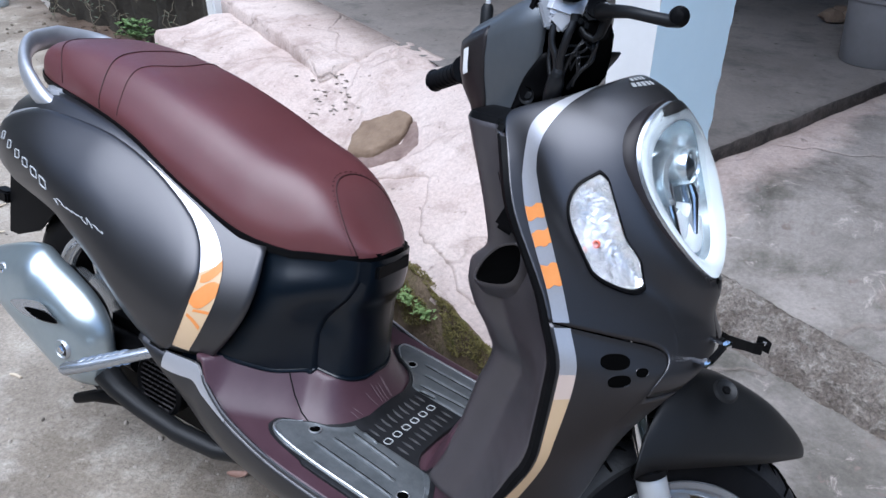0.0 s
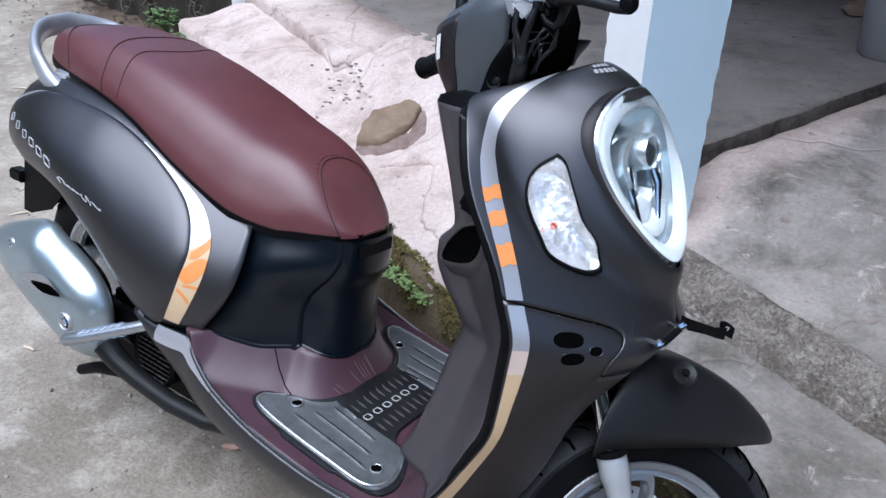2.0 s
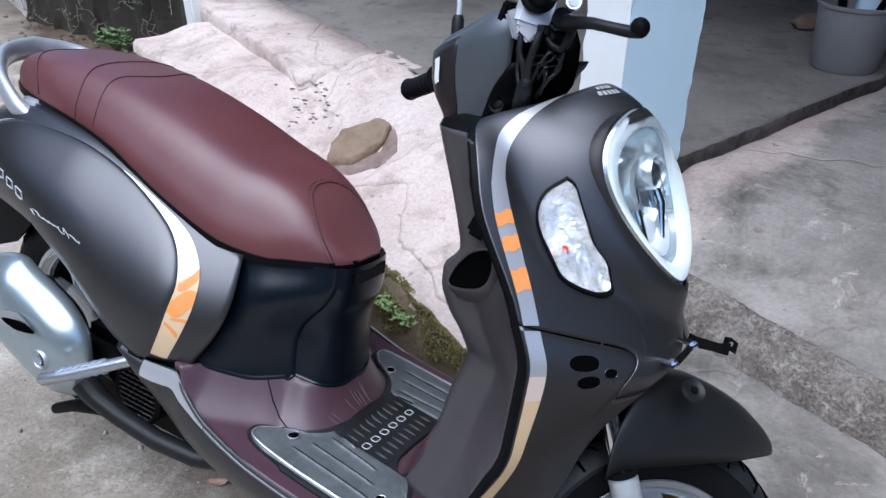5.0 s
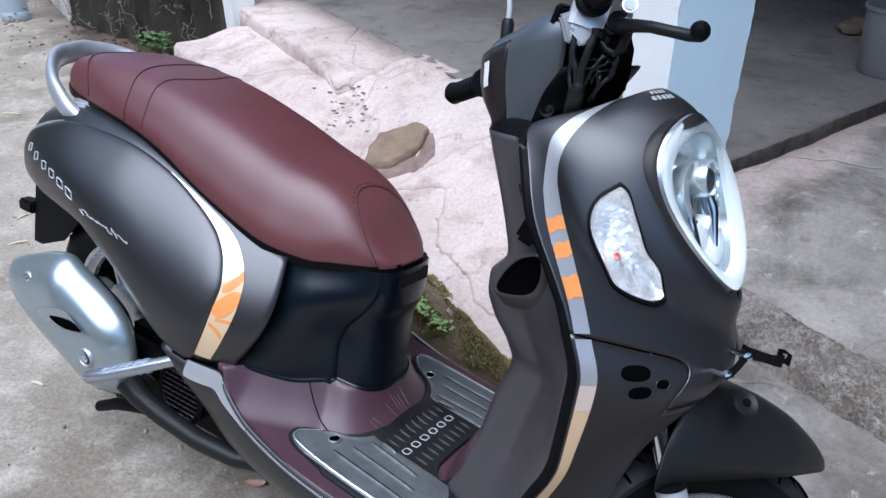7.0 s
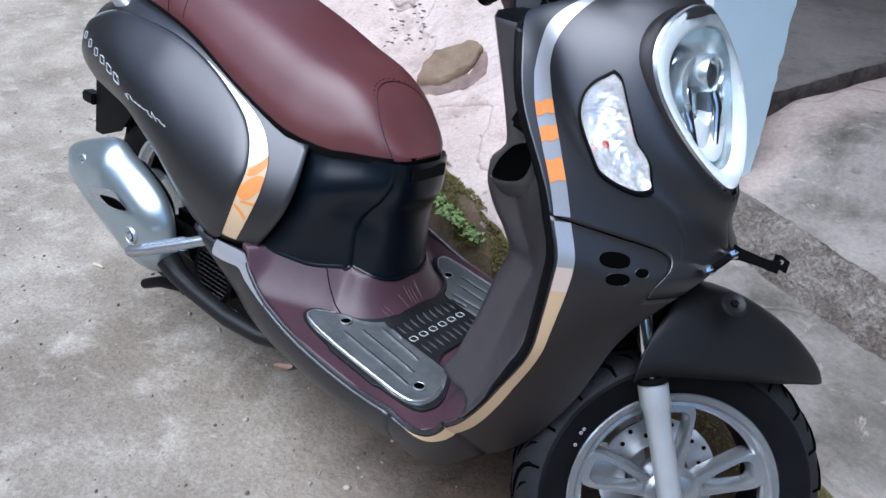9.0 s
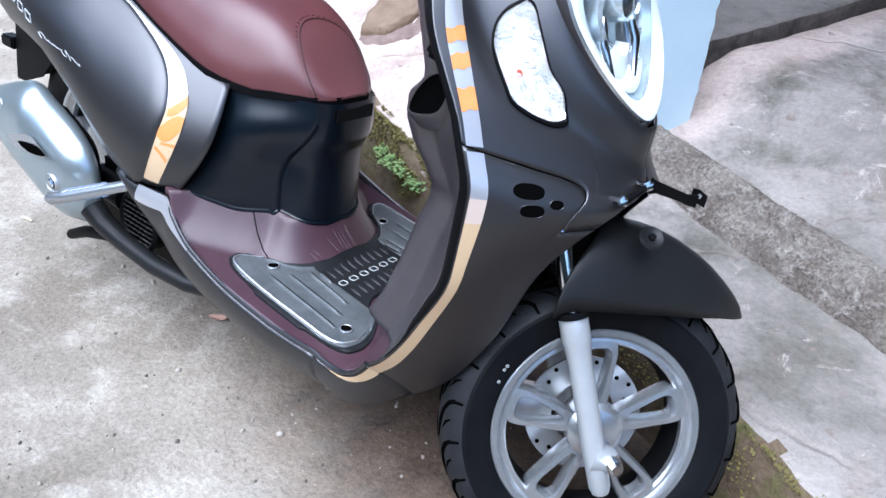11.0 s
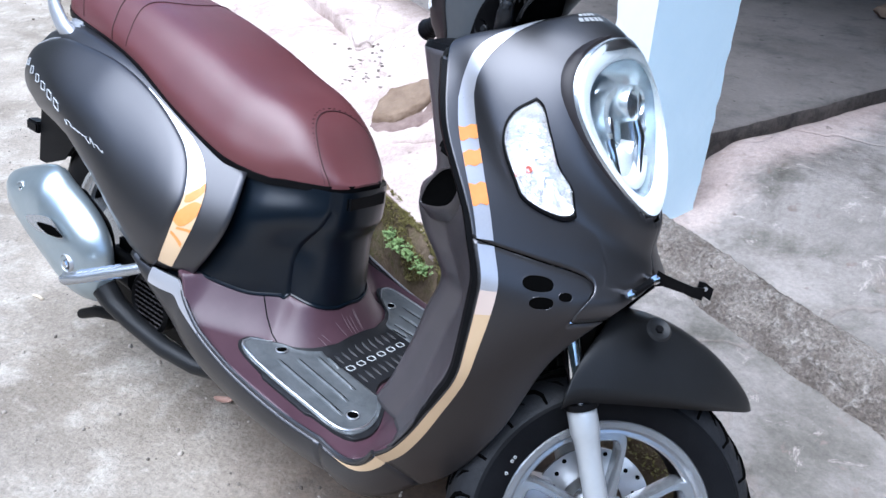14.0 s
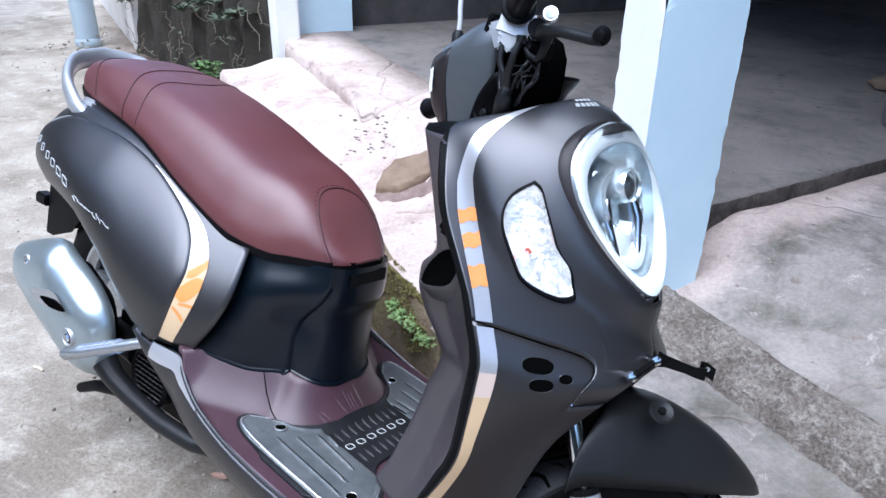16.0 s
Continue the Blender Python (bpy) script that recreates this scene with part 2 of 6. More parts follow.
# ---- building helpers ----
def curve(keys, t):
    """A smooth line through keys (t, value...) at t."""
    if t <= keys[0][0]:
        return np.array(keys[0][1:], float)
    if t >= keys[-1][0]:
        return np.array(keys[-1][1:], float)
    i = max(k for k in range(len(keys) - 1) if keys[k][0] <= t)
    k = [np.array(q, float) for q in keys]
    h = k[i + 1][0] - k[i][0]

    def slope(j):
        if j == 0 or j == len(k) - 1:
            a, b = (0, 1) if j == 0 else (-2, -1)
            return (k[b][1:] - k[a][1:]) / (k[b][0] - k[a][0])
        d0, d1 = (k[j][1:] - k[j - 1][1:]) / (k[j][0] - k[j - 1][0]), (k[j + 1][1:] - k[j][1:]) / (k[j + 1][0] - k[j][0])
        return np.where(d0 * d1 > 0, 2 * d0 * d1 / (d0 + d1 + 1e-12), 0.0)

    s = (t - k[i][0]) / h
    return ((2 * s**3 - 3 * s**2 + 1) * k[i][1:] + (s**3 - 2 * s**2 + s) * h * slope(i)
            + (3 * s**2 - 2 * s**3) * k[i + 1][1:] + (s**3 - s**2) * h * slope(i + 1))


def steps(n, a=0.0, b=1.0):
    return [a + (b - a) * i / (n - 1) for i in range(n)]


def smooth(a, b, t):
    s = min(1.0, max(0.0, (t - a) / (b - a)))
    return s * s * (3 - 2 * s)


def sheet(rows, ring=False, caps=False, bm=None):
    """A mesh from rows of points. ring: each row closes on itself. caps: fill the first and last row."""
    bm = bm or bmesh.new()
    vs = [[bm.verts.new(p) for p in row] for row in rows]
    n = len(rows[0])
    for a, b in zip(vs, vs[1:]):
        for i in range(n if ring else n - 1):
            j = (i + 1) % n
            q = [a[i], a[j], b[j], b[i]]
            if len({tuple(round(c, 6) for c in v.co) for v in q}) >= 3:
                bm.faces.new(q)
    if caps:
        bm.faces.new(vs[0][::-1])
        bm.faces.new(vs[-1])
    return bm


def box(bm, lo, hi, m=None, bevel=0.0):
    co = [(x, y, z) for x in (lo[0], hi[0]) for y in (lo[1], hi[1]) for z in (lo[2], hi[2])]
    v = [bm.verts.new(m @ Vector(c) if m else c) for c in co]
    fs = [bm.faces.new([v[i] for i in f]) for f in ((0, 1, 3, 2), (4, 6, 7, 5), (0, 4, 5, 1), (2, 3, 7, 6), (0, 2, 6, 4), (1, 5, 7, 3))]
    if bevel:
        es = list({e for f in fs for e in f.edges})
        bmesh.ops.bevel(bm, geom=es, offset=bevel, segments=2, affect="EDGES")
    return bm


def tube(points, radius, n=10, bm=None, caps=True):
    """A round bar along points; radius: one number or one for each point."""
    pts = [Vector(p) for p in points]
    rs = radius if hasattr(radius, "__len__") else [radius] * len(pts)
    rows, up = [], None
    for i, p in enumerate(pts):
        d = (pts[min(i + 1, len(pts) - 1)] - pts[max(i - 1, 0)]).normalized()
        up = up or d.orthogonal()
        side = d.cross(up).normalized()
        up = side.cross(d).normalized()
        rows.append([p + rs[i] * (math.cos(t) * up + math.sin(t) * side) for t in steps(n + 1, 0, 2 * math.pi)[:-1]])
    return sheet(rows, True, caps, bm)


def revolve(profile, n=48, m=None, bm=None, closed=False):
    """Turn (r, y) pairs round the local y axis."""
    rows = []
    for r, y in profile:
        rows.append([(m or Matrix()) @ Vector((r * math.cos(t), y, r * math.sin(t))) for t in steps(n + 1, 0, 2 * math.pi)[:-1]])
    if closed:
        rows.append(rows[0])
    return sheet(rows, True, False, bm)


def finish(name, bm, mat, flat=False, weld=True):
    if weld:
        bmesh.ops.remove_doubles(bm, verts=bm.verts, dist=1e-5)
    bmesh.ops.recalc_face_normals(bm, faces=bm.faces)
    me = bpy.data.meshes.new(name)
    bm.to_mesh(me)
    bm.free()
    for p in me.polygons:
        p.use_smooth = not flat
    me.materials.append(mat)
    return new(name, me)


def part(name, bm, mat, parent, label="", thick=0.0, flat=False, move=None, bevel=0.0, core=None):
    """One mesh object under a thing or a part. core: a place inside, from which a shell's outer side looks away."""
    if move:
        bm.transform(move)
    ob = finish(name, bm, mat, flat)
    ob.parent = parent
    if core:
        if sum(p.area * p.normal.dot(p.center - Vector(core)) for p in ob.data.polygons) < 0:
            ob.data.flip_normals()
    if thick:
        s = ob.modifiers.new("thickness", "SOLIDIFY")
        s.thickness, s.offset = thick, -1
    if bevel:
        b = ob.modifiers.new("edges", "BEVEL")
        b.width, b.segments, b.limit_method, b.angle_limit = bevel, 2, "ANGLE", radians(40)
    if not flat:
        ob.data.set_sharp_from_angle(angle=radians(42))
    return tagged(ob, label) if label else ob


def thing(name, label, category, m=None, group="", kind=""):
    ob = new(name)
    ob.matrix_world = m or Matrix()
    return tagged(ob, label, category, group, kind)


def mirrored(bm):
    bm2 = bm.copy()
    bm2.transform(Matrix.Diagonal((1, -1, 1, 1)))
    bmesh.ops.reverse_faces(bm2, faces=bm2.faces)
    return bm2


# ---- the ground: s runs along the kerb, n from the yard to the house ----
KS, KN = Vector((0.892, -0.452)), Vector((0.452, 0.892))


def sn(s, n, z):
    return Vector((KS.x * s + KN.x * n, KS.y * s + KN.y * n, z))


def rough(x, y, f, amp, seed=0.0):
    return amp * noise.fractal(Vector((x * f, y * f, seed)), 1.0, 2.0, 5)


def dirt_height(x, y):
    return 0.008 - 0.112 * min(0.5, max(-1.5, y)) + rough(x, y, 2.5, 0.006)


def axis_steps(fine, a, b, far):
    k = steps(int((b - a) / fine) + 1, a, b)
    out, d = [], fine
    while k[-1] + sum(out) < far:
        d *= 1.5
        out.append(d)
    hi, lo, acc = [], [], 0
    for q in out:
        acc += q
        hi.append(b + acc)
        lo.insert(0, a - acc)
    return lo + k + hi


def ground():
    xs, ys = axis_steps(0.035, -2.4, 1.4, 400), axis_steps(0.035, -1.4, 0.95, 400)
    bm = sheet([[(x, y, dirt_height(x, y)) for y in ys] for x in xs])
    tagged(finish("ground", bm, DIRT, weld=False), "bare packed earth yard strewn with grit, damp and painted shade by the concrete", "ground", kind="structure")


def concrete_height(s, n):
    right = smooth(-0.7, -0.35, s)
    z_r = 0.14 + 0.025 * smooth(0.45, 0.85, n) + 0.065 * smooth(0.86, 0.94, n) + 0.085 * smooth(0.95, 1.35, n) + 0.028 * smooth(1.08, 1.35, n)
    z_l = 0.16 + 0.04 * smooth(0.42, 0.55, n) + 0.1 * smooth(0.52, 0.85, n)
    far = 1 - smooth(-1.9, -1.5, s)
    z_l = z_l * (1 - far) + far * (0.27 + 0.04 * smooth(0.4, 0.6, n))
    z = z_l * (1 - right) + z_r * right
    ramp = smooth(0.66, 1.0, n) * (1 - smooth(-0.55, -0.36, s)) * smooth(-1.85, -1.7, s)
    z = z * (1 - ramp) + 0.384 * ramp
    if s < -0.36 and n > 1.06:
        z = min(z, 0.328)
    return z


def edge_line(s):
    return 0.415 + rough(s, 0, 2.2, 0.03, 3) + rough(s, 5, 9, 0.008, 3) - 0.12 * smooth(-1.5, -2.8, s) + 0.135 * smooth(-0.05, 0.3, s)


def apron():
    ss = [s for s in axis_steps(0.025, -2.4, 1.2, 6) if s > -3.05]
    rows = []
    for s in ss:
        e = edge_line(s)
        row = [sn(s, e - 0.05, -0.2), sn(s, e - 0.035 + rough(s, 1, 12, 0.008), 0.02), sn(s, e - 0.018 + rough(s, 2, 12, 0.008), 0.1), sn(s, e - 0.004, concrete_height(s, e) - 0.018)]
        for n in [e + 0.012] + steps(70, e + 0.03, 1.5) + steps(16, 1.6, 9):
            chips = 0.022 * smooth(0.45, 0.6, noise.fractal(Vector((s * 6, n * 6, 4)), 1.0, 2.0, 3) + 0.3) * smooth(-1.9, -1.6, s) * (1 - smooth(-0.75, -0.55, s)) * smooth(0.6, 0.72, n)
            row.append(sn(s, n, concrete_height(s, n) + rough(s, n, 3, 0.006, 1) + rough(s, n, 14, 0.0025, 2) - chips))
        rows.append(row)
    ob = tagged(finish("pavement", sheet(rows), CONCRETE, weld=False), "cracked pale concrete apron with a broken mossy edge", "pavement", kind="structure")
    ob.data.materials.append(MOSSY)
    for p in ob.data.polygons:
        c = p.center
        s, n = c.x * KS.x + c.y * KS.y, c.x * KN.x + c.y * KN.y
        if n < edge_line(s) + 0.015 + 0.03 * noise.noise(c * 14) and (-1.3 < s < 0.05 or 0.2 < s < 0.9):
            p.material_index = 1



def crust():
    """The thin upper layer of cement, broken off along its front."""
    keys = [(-1.02, 0.5), (-0.99, 0.53), (-0.874, 0.637), (-0.788, 0.607), (-0.714, 0.546), (-0.62, 0.5), (-0.5, 0.508), (-0.403, 0.474), (-0.366, 0.467), (-0.298, 0.505), (-0.12, 0.5)]
    rows = []
    for s in steps(180, -1.02, -0.12):
        e = curve(keys, s)[0] + rough(s, 0, 9, 0.02, 21) + rough(s, 4, 40, 0.006, 22)
        fade = smooth(-1.02, -0.98, s) * (1 - smooth(-0.2, -0.12, s))
        row = []
        for k in (0.0, 0.0, 0.008, 0.02, 0.05, 0.1, 0.16, 0.24, 0.3):
            n = e + k
            up = -0.004 if not row else (0.006 if len(row) == 1 else 0.011) * (1 - smooth(0.1, 0.3, k)) * fade - 0.004 * smooth(0.2, 0.3, k)
            row.append(sn(s, n, concrete_height(s, n) + rough(s, n, 3, 0.006, 1) + rough(s, n, 14, 0.0025, 2) + up))
        rows.append(row)
    tagged(finish("pavement_crust", sheet(rows), CONCRETE, weld=False), "thin broken top layer of pale cement", "pavement", kind="structure")


def kerb_strip():
    """The rough broken riser between the two levels of concrete."""
    rows = []
    for s in steps(300, -0.45, 1.6):
        row = []
        for k in steps(26):
            n = 0.855 + 0.05 * smooth(0.1, 0.9, s) + 0.115 * k
            z = concrete_height(s, n) + 0.028 * math.sin(math.pi * k) ** 0.35 + (rough(s, n, 14, 0.009, 9) + rough(s, n, 50, 0.013, 12)) * math.sin(math.pi * k) ** 0.7
            z -= 0.014 * smooth(0.25, 0.45, noise.noise(Vector((s * 9, n * 13, 2)))) * math.sin(math.pi * k)
            row.append(sn(s, n + rough(s, k, 7, 0.008, 11), z - (0.012 if k in (0.0, 1.0) else 0)))
        rows.append(row)
    tagged(finish("kerb", sheet(rows), RUBBLE, weld=False), "crumbled grey concrete kerb with exposed aggregate", "kerb", kind="structure")


def veranda():
    bm = bmesh.new()
    rows = []
    for n in steps(60, 1.0, 3.5) + steps(8, 4, 8):
        e = -0.335 - 0.1 * (n - 1.15) + rough(n, 0, 4, 0.012, 7) + rough(n, 3, 16, 0.004, 7)
        rows.append([sn(s, n, 0.381 + rough(s, n, 2, 0.002, 8)) for s in steps(16, -3.4, e - 0.012)] + [sn(e, n, 0.374), sn(e + 0.004, n, 0.34), sn(e + 0.003, n, 0.2)])
    sheet(rows, bm=bm)
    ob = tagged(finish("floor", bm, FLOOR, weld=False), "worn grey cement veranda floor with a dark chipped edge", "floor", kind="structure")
    # steep faces take the darker colour
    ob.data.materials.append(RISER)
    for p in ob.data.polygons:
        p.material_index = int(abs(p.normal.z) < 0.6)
    bm = bmesh.new()
    rows = []
    for s in steps(30, -3.2, -1.72):
        low = 0.05 * smooth(-2.0, -1.72, s)
        e = 0.665 + rough(s, 0, 5, 0.008, 5)
        rows.append([sn(s, e - 0.008, 0.2), sn(s, e, 0.36 - low), sn(s, e + 0.012, 0.378 - low), sn(s, 0.85, 0.381 - low * 0.5), sn(s, 1.02, 0.383), sn(s, 1.02, 0.2)])
    sheet(rows, True, True, bm)
    tagged(finish("trim", bm, CONCRETE, weld=False), "pale cement step along the veranda", "step", kind="structure")


def pillar():
    """A square pillar with chipped corners; each face its own panel of paint."""
    ob = thing("pillar", "square plastered pillar, white on one face and pale blue on another, chipped corners", "pillar", kind="structure")
    c = [(-0.325, 0.814), (-0.197, 0.814), (-0.207, 1.052), (-0.335, 1.052)]
    for i in range(4):
        (s0, n0), (s1, n1) = c[i], c[(i + 1) % 4]
        rows = []
        for z in steps(90, 0.2, 1.55) + [2.0, 2.45]:
            j0 = 0.012 * max(0, noise.noise(Vector((i * 7, 0, z * 9))) - 0.05) + 0.004 * noise.noise(Vector((i * 7, 3, z * 30)))
            j1 = 0.012 * max(0, noise.noise(Vector(((i + 1) % 4 * 7, 0, z * 9))) - 0.05) + 0.004 * noise.noise(Vector(((i + 1) % 4 * 7, 3, z * 30)))
            row = []
            for k in steps(9):
                ds, dn = s1 - s0, n1 - n0
                length = math.hypot(ds, dn)
                a, b = j0 * 1.2 / length, 1 - j1 * 1.2 / length
                q = a + (b - a) * k
                inset = 0.0
                if k == 0:
                    inset = j0
                if k == 1:
                    inset = j1
                row.append(sn(s0 + ds * q - dn / length * inset * 0.5, n0 + dn * q + ds / length * inset * 0.5, z))
            rows.append(row)
        part("face", sheet(rows), (WHITE, BLUE, BLUE, WHITE)[i], ob, "white painted face" if i in (0, 3) else "pale blue painted face", flat=True)


def house():
    """Roof, back and end walls that shade the veranda."""
    bm = bmesh.new()
    box(bm, (-3.5, 0.95, 2.45), (4.5, 8.2, 2.57), Matrix(((KS.x, KN.x, 0, 0), (KS.y, KN.y, 0, 0), (0, 0, 1, 0), (0, 0, 0, 1))))
    tagged(finish("ceiling", bm, PLASTIC, flat=True), "dark underside of the veranda roof", "ceiling", kind="structure")
    frame_m = Matrix(((KS.x, KN.x, 0, 0), (KS.y, KN.y, 0, 0), (0, 0, 1, 0), (0, 0, 0, 1)))
    for name, lo, hi, mat, label in (
            ("wall_back", (-3.5, 6.0, 0.2), (4.5, 6.15, 2.45), DIM, "dim plastered back wall of the veranda"),
            ("wall_end", (-3.42, 1.1, 0.3), (-3.3, 6.0, 2.45), BOARD, "dark weathered board wall closing the veranda"),
            ("wall_blue", (-3.28, 0.74, 0.3), (-3.16, 1.1, 2.45), BLUE, "pale blue painted wall end"),
            ("wall_side", (4.4, 2.6, 0.2), (4.5, 6.0, 2.45), DIM, "dim plastered side wall")):
        tagged(finish(name, box(bmesh.new(), lo, hi, frame_m), mat, flat=True), label, "wall", kind="structure")
    bm = box(bmesh.new(), (-3.16, 0.62, 0.2), (-3.02, 0.757, 2.45), frame_m, 0.01)
    tagged(finish("post", bm, WHITE, flat=True), "white painted corner post", "post", kind="structure")


def left_side():
    d = Vector((-0.92, 0.39, 0))
    c = Vector((-4.62, 2.33, 0))
    n = Vector((0.39, 0.92, 0))
    bm = bmesh.new()
    v = [c, c + d * 3.2, c + d * 3.2 + n * 0.16, c + n * 0.16]
    rows = [[p + Vector((0, 0, z)) for p in v] for z in (-0.3, 0.6, 2.0)]
    tagged(finish("wall_white", sheet(rows, True, True, bm), WALL, flat=True), "old whitewashed garden wall end", "wall", kind="structure")
    pipe = thing("pipe", "pale blue-grey upright pipe standing in the yard", "pipe", pose(-5.12, 2.2, -0.06))
    part("tube", tube([(0, 0, 0), (0, 0, 1.0), (0.01, 0, 2.2)], 0.09, 24), PIPE, pipe)
    part("collar", revolve([(0.094, 0.0), (0.1, 0.01), (0.1, 0.05), (0.094, 0.06)], 24, pose(0, 0, 0.02, 90, 0, 0)), PIPE, pipe)
    # the earth bank behind the concrete, its shade painted into the soil colour
    a, b = Vector((-4.62, 2.45, 0)), Vector((-2.55, 2.15, 0))
    rows = []
    for k in steps(60):
        p = a.lerp(b, k)
        rows.append([p + Vector((-0.05 + rough(k * 5, z, 2, 0.08, 4), -0.12 * (1 - z) + rough(k * 6, z, 3, 0.07, 5), -0.25 + 1.6 * z)) for z in steps(30)])
    tagged(finish("earth_bank", sheet(rows), SOIL, weld=False), "earth bank with its shade put into the dark soil colour", "bank", kind="structure")


def reflection_walls():
    """Unseen walls added round the yard, past the view, to darken and tint reflections."""
    for name, lo, hi in (("wall_far", (4.6, -6.0, -0.3), (4.8, 2.4, 1.6)), ("wall_near", (-7.0, -4.2, -0.3), (4.8, -4.0, 3.0)), ("wall_left", (-7.2, -4.2, -0.3), (-7.0, 2.0, 5.5))):
        tagged(finish(name, box(bmesh.new(), lo, hi), DIM_DARK, flat=True), "unseen dark green wall added to darken reflections", "wall", kind="structure")


reflection_walls()
ground()
apron()
crust()
kerb_strip()
veranda()
pillar()
house()
left_side()


# ---- loose things on the ground ----
def blob(bm, c, r, seed, squash=0.6, detail=1, jag=0.35, turn=0.0):
    """A small uneven stone."""
    t = bmesh.ops.create_icosphere(bm, subdivisions=detail, radius=1.0)
    for v in t["verts"]:
        q = 1 + jag * noise.noise(v.co * 1.3 + Vector((seed * 3.7, seed, 0)))
        p = Vector((v.co.x * q, v.co.y * q * 0.8, v.co.z * q * squash))
        p.rotate(Euler((0, 0, turn)))
        v.co = Vector(c) + p * r


def stone():
    """A flat stone split in two layers, set in the ramp; outlines along and across the kerb."""
    ob = thing("stone", "split flat brown stone slab set in the cement ramp", "stone", Matrix.Translation(sn(-1.16, 0.64, 0)))
    full = [(-1.17, 0.515), (-1.27, 0.585), (-1.32, 0.645), (-1.29, 0.695), (-1.2, 0.755), (-1.12, 0.76), (-1.01, 0.71), (-1.02, 0.64), (-1.06, 0.57), (-1.11, 0.525)]
    upper = [(-1.18, 0.53), (-1.26, 0.588), (-1.305, 0.645), (-1.28, 0.69), (-1.2, 0.748), (-1.13, 0.748), (-1.1, 0.7), (-1.095, 0.64), (-1.11, 0.59)]
    for name, o, lift, mat, label in (("lower_layer", full, -0.016, ROCK_D, "dark lower layer of the split stone"), ("slab", upper, 0.012, ROCK, "brown stone with a split edge")):
        cs, cn = sum(p[0] for p in o) / len(o), sum(p[1] for p in o) / len(o)
        rows = []
        for k, z in ((1.0, -0.06), (1.01, -0.012), (1.02, 0.0), (0.99, 0.012), (0.93, 0.018), (0.75, 0.019), (0.5, 0.018), (0.25, 0.019), (0.0, 0.019)):
            row = []
            for i in range(72):
                p = i / 72 * len(o)
                a, b = Vector(o[int(p)]), Vector(o[(int(p) + 1) % len(o)])
                q = a.lerp(b, p - int(p))
                w = k * (1 + 0.05 * noise.noise(Vector((i * 0.45, k * 1.5, lift * 90))))
                qs, qn = cs + (q.x - cs) * w, cn + (q.y - cn) * w
                v = sn(qs, qn, concrete_height(qs, qn) + z + lift + rough(qs, qn, 9, 0.008, 6) + rough(qs, qn, 30, 0.003, 6))
                row.append(v - sn(-1.16, 0.64, 0))
            rows.append(row)
        part(name, sheet(rows, True), mat, ob, label)


stone()
random.seed(17)
bm = bmesh.new()
for i in range(40):
    s, n = random.gauss(-1.58, 0.09), random.gauss(0.66, 0.07)
    r = random.uniform(0.006, 0.015)
    blob(bm, sn(s, n, concrete_height(s, n) + rough(s, n, 3, 0.006, 1) - 0.0005), r, i, 0.16, 1, 0.6, random.uniform(-0.8, 0.2))
tagged(finish("pitting", bm, RUBBLE, weld=False), "shallow brown pits worn into the cement ramp", "pit", kind="stuff")
random.seed(11)
bm = bmesh.new()
for i in range(2600):
    x, y = random.uniform(-2.6, 1.0), random.uniform(-0.9, 1.2)
    s, n = x * KS.x + y * KS.y, x * KN.x + y * KN.y
    if n > edge_line(s) - 0.06 or s < -3.2:
        continue
    r = random.choice((0.0014, 0.0018, 0.0018, 0.0025, 0.003, 0.0042)) * random.uniform(0.7, 1.4)
    blob(bm, (x, y, dirt_height(x, y) + r * 0.3), r, i, 0.7, 1, 0.4, random.uniform(0, 6))
tagged(finish("grit", bm, GRIT, weld=False), "small pale grit lying on the earth", "gravel", kind="stuff")
for i in range(16):
    x, y = random.uniform(-1.6, 0.6), random.uniform(-0.5, 0.35)
    if x * KN.x + y * KN.y > 0.3:
        continue
    bm = bmesh.new()
    r = random.uniform(0.004, 0.008)
    blob(bm, (0, 0, 0), r, i, 0.65, 2, 0.4, random.uniform(0, 6))
    ob = finish("pebble", bm, GRIT)
    ob.location = (x, y, dirt_height(x, y) + r * 0.35)
    tagged(ob, "small dusty pebble lying on the earth", "pebble", "pebbles in the yard")
bm = sheet([[Vector((0.022 * u, 0.009 * v * (1 - u * u) ** 0.5, 0.006 * v * v + 0.004 * u * u)) for v in steps(7, -1, 1)] for u in steps(9, -0.99, 0.99)])
leaf = finish("dry_leaf", bm, DRYLEAF)
leaf.matrix_world = pose(-0.283, -0.03, dirt_height(-0.283, -0.03) + 0.004, 0, 0, 30)
s_mod = leaf.modifiers.new("thickness", "SOLIDIFY")
s_mod.thickness = 0.0008
tagged(leaf, "curled dry orange-brown leaf on the earth", "leaf")
for i, (x, y, a, l) in enumerate(((-1.75, 0.29, 60, 0.03), (-3.1, 1.02, 20, 0.05), (-1.95, 0.42, 100, 0.03), (-0.95, -0.1, 10, 0.018), (0.34, 0.2, 40, 0.02))):
    tw = thing("twig", "short pale twig lying on the earth", "twig", pose(x, y, dirt_height(x, y) + 0.004, 0, 0, a), "twigs in the yard")
    part("stem", tube([(-l, 0, 0), (0, 0.002, 0.001), (l, 0, 0)], [0.003, 0.004, 0.003], 6), STRAW, tw)
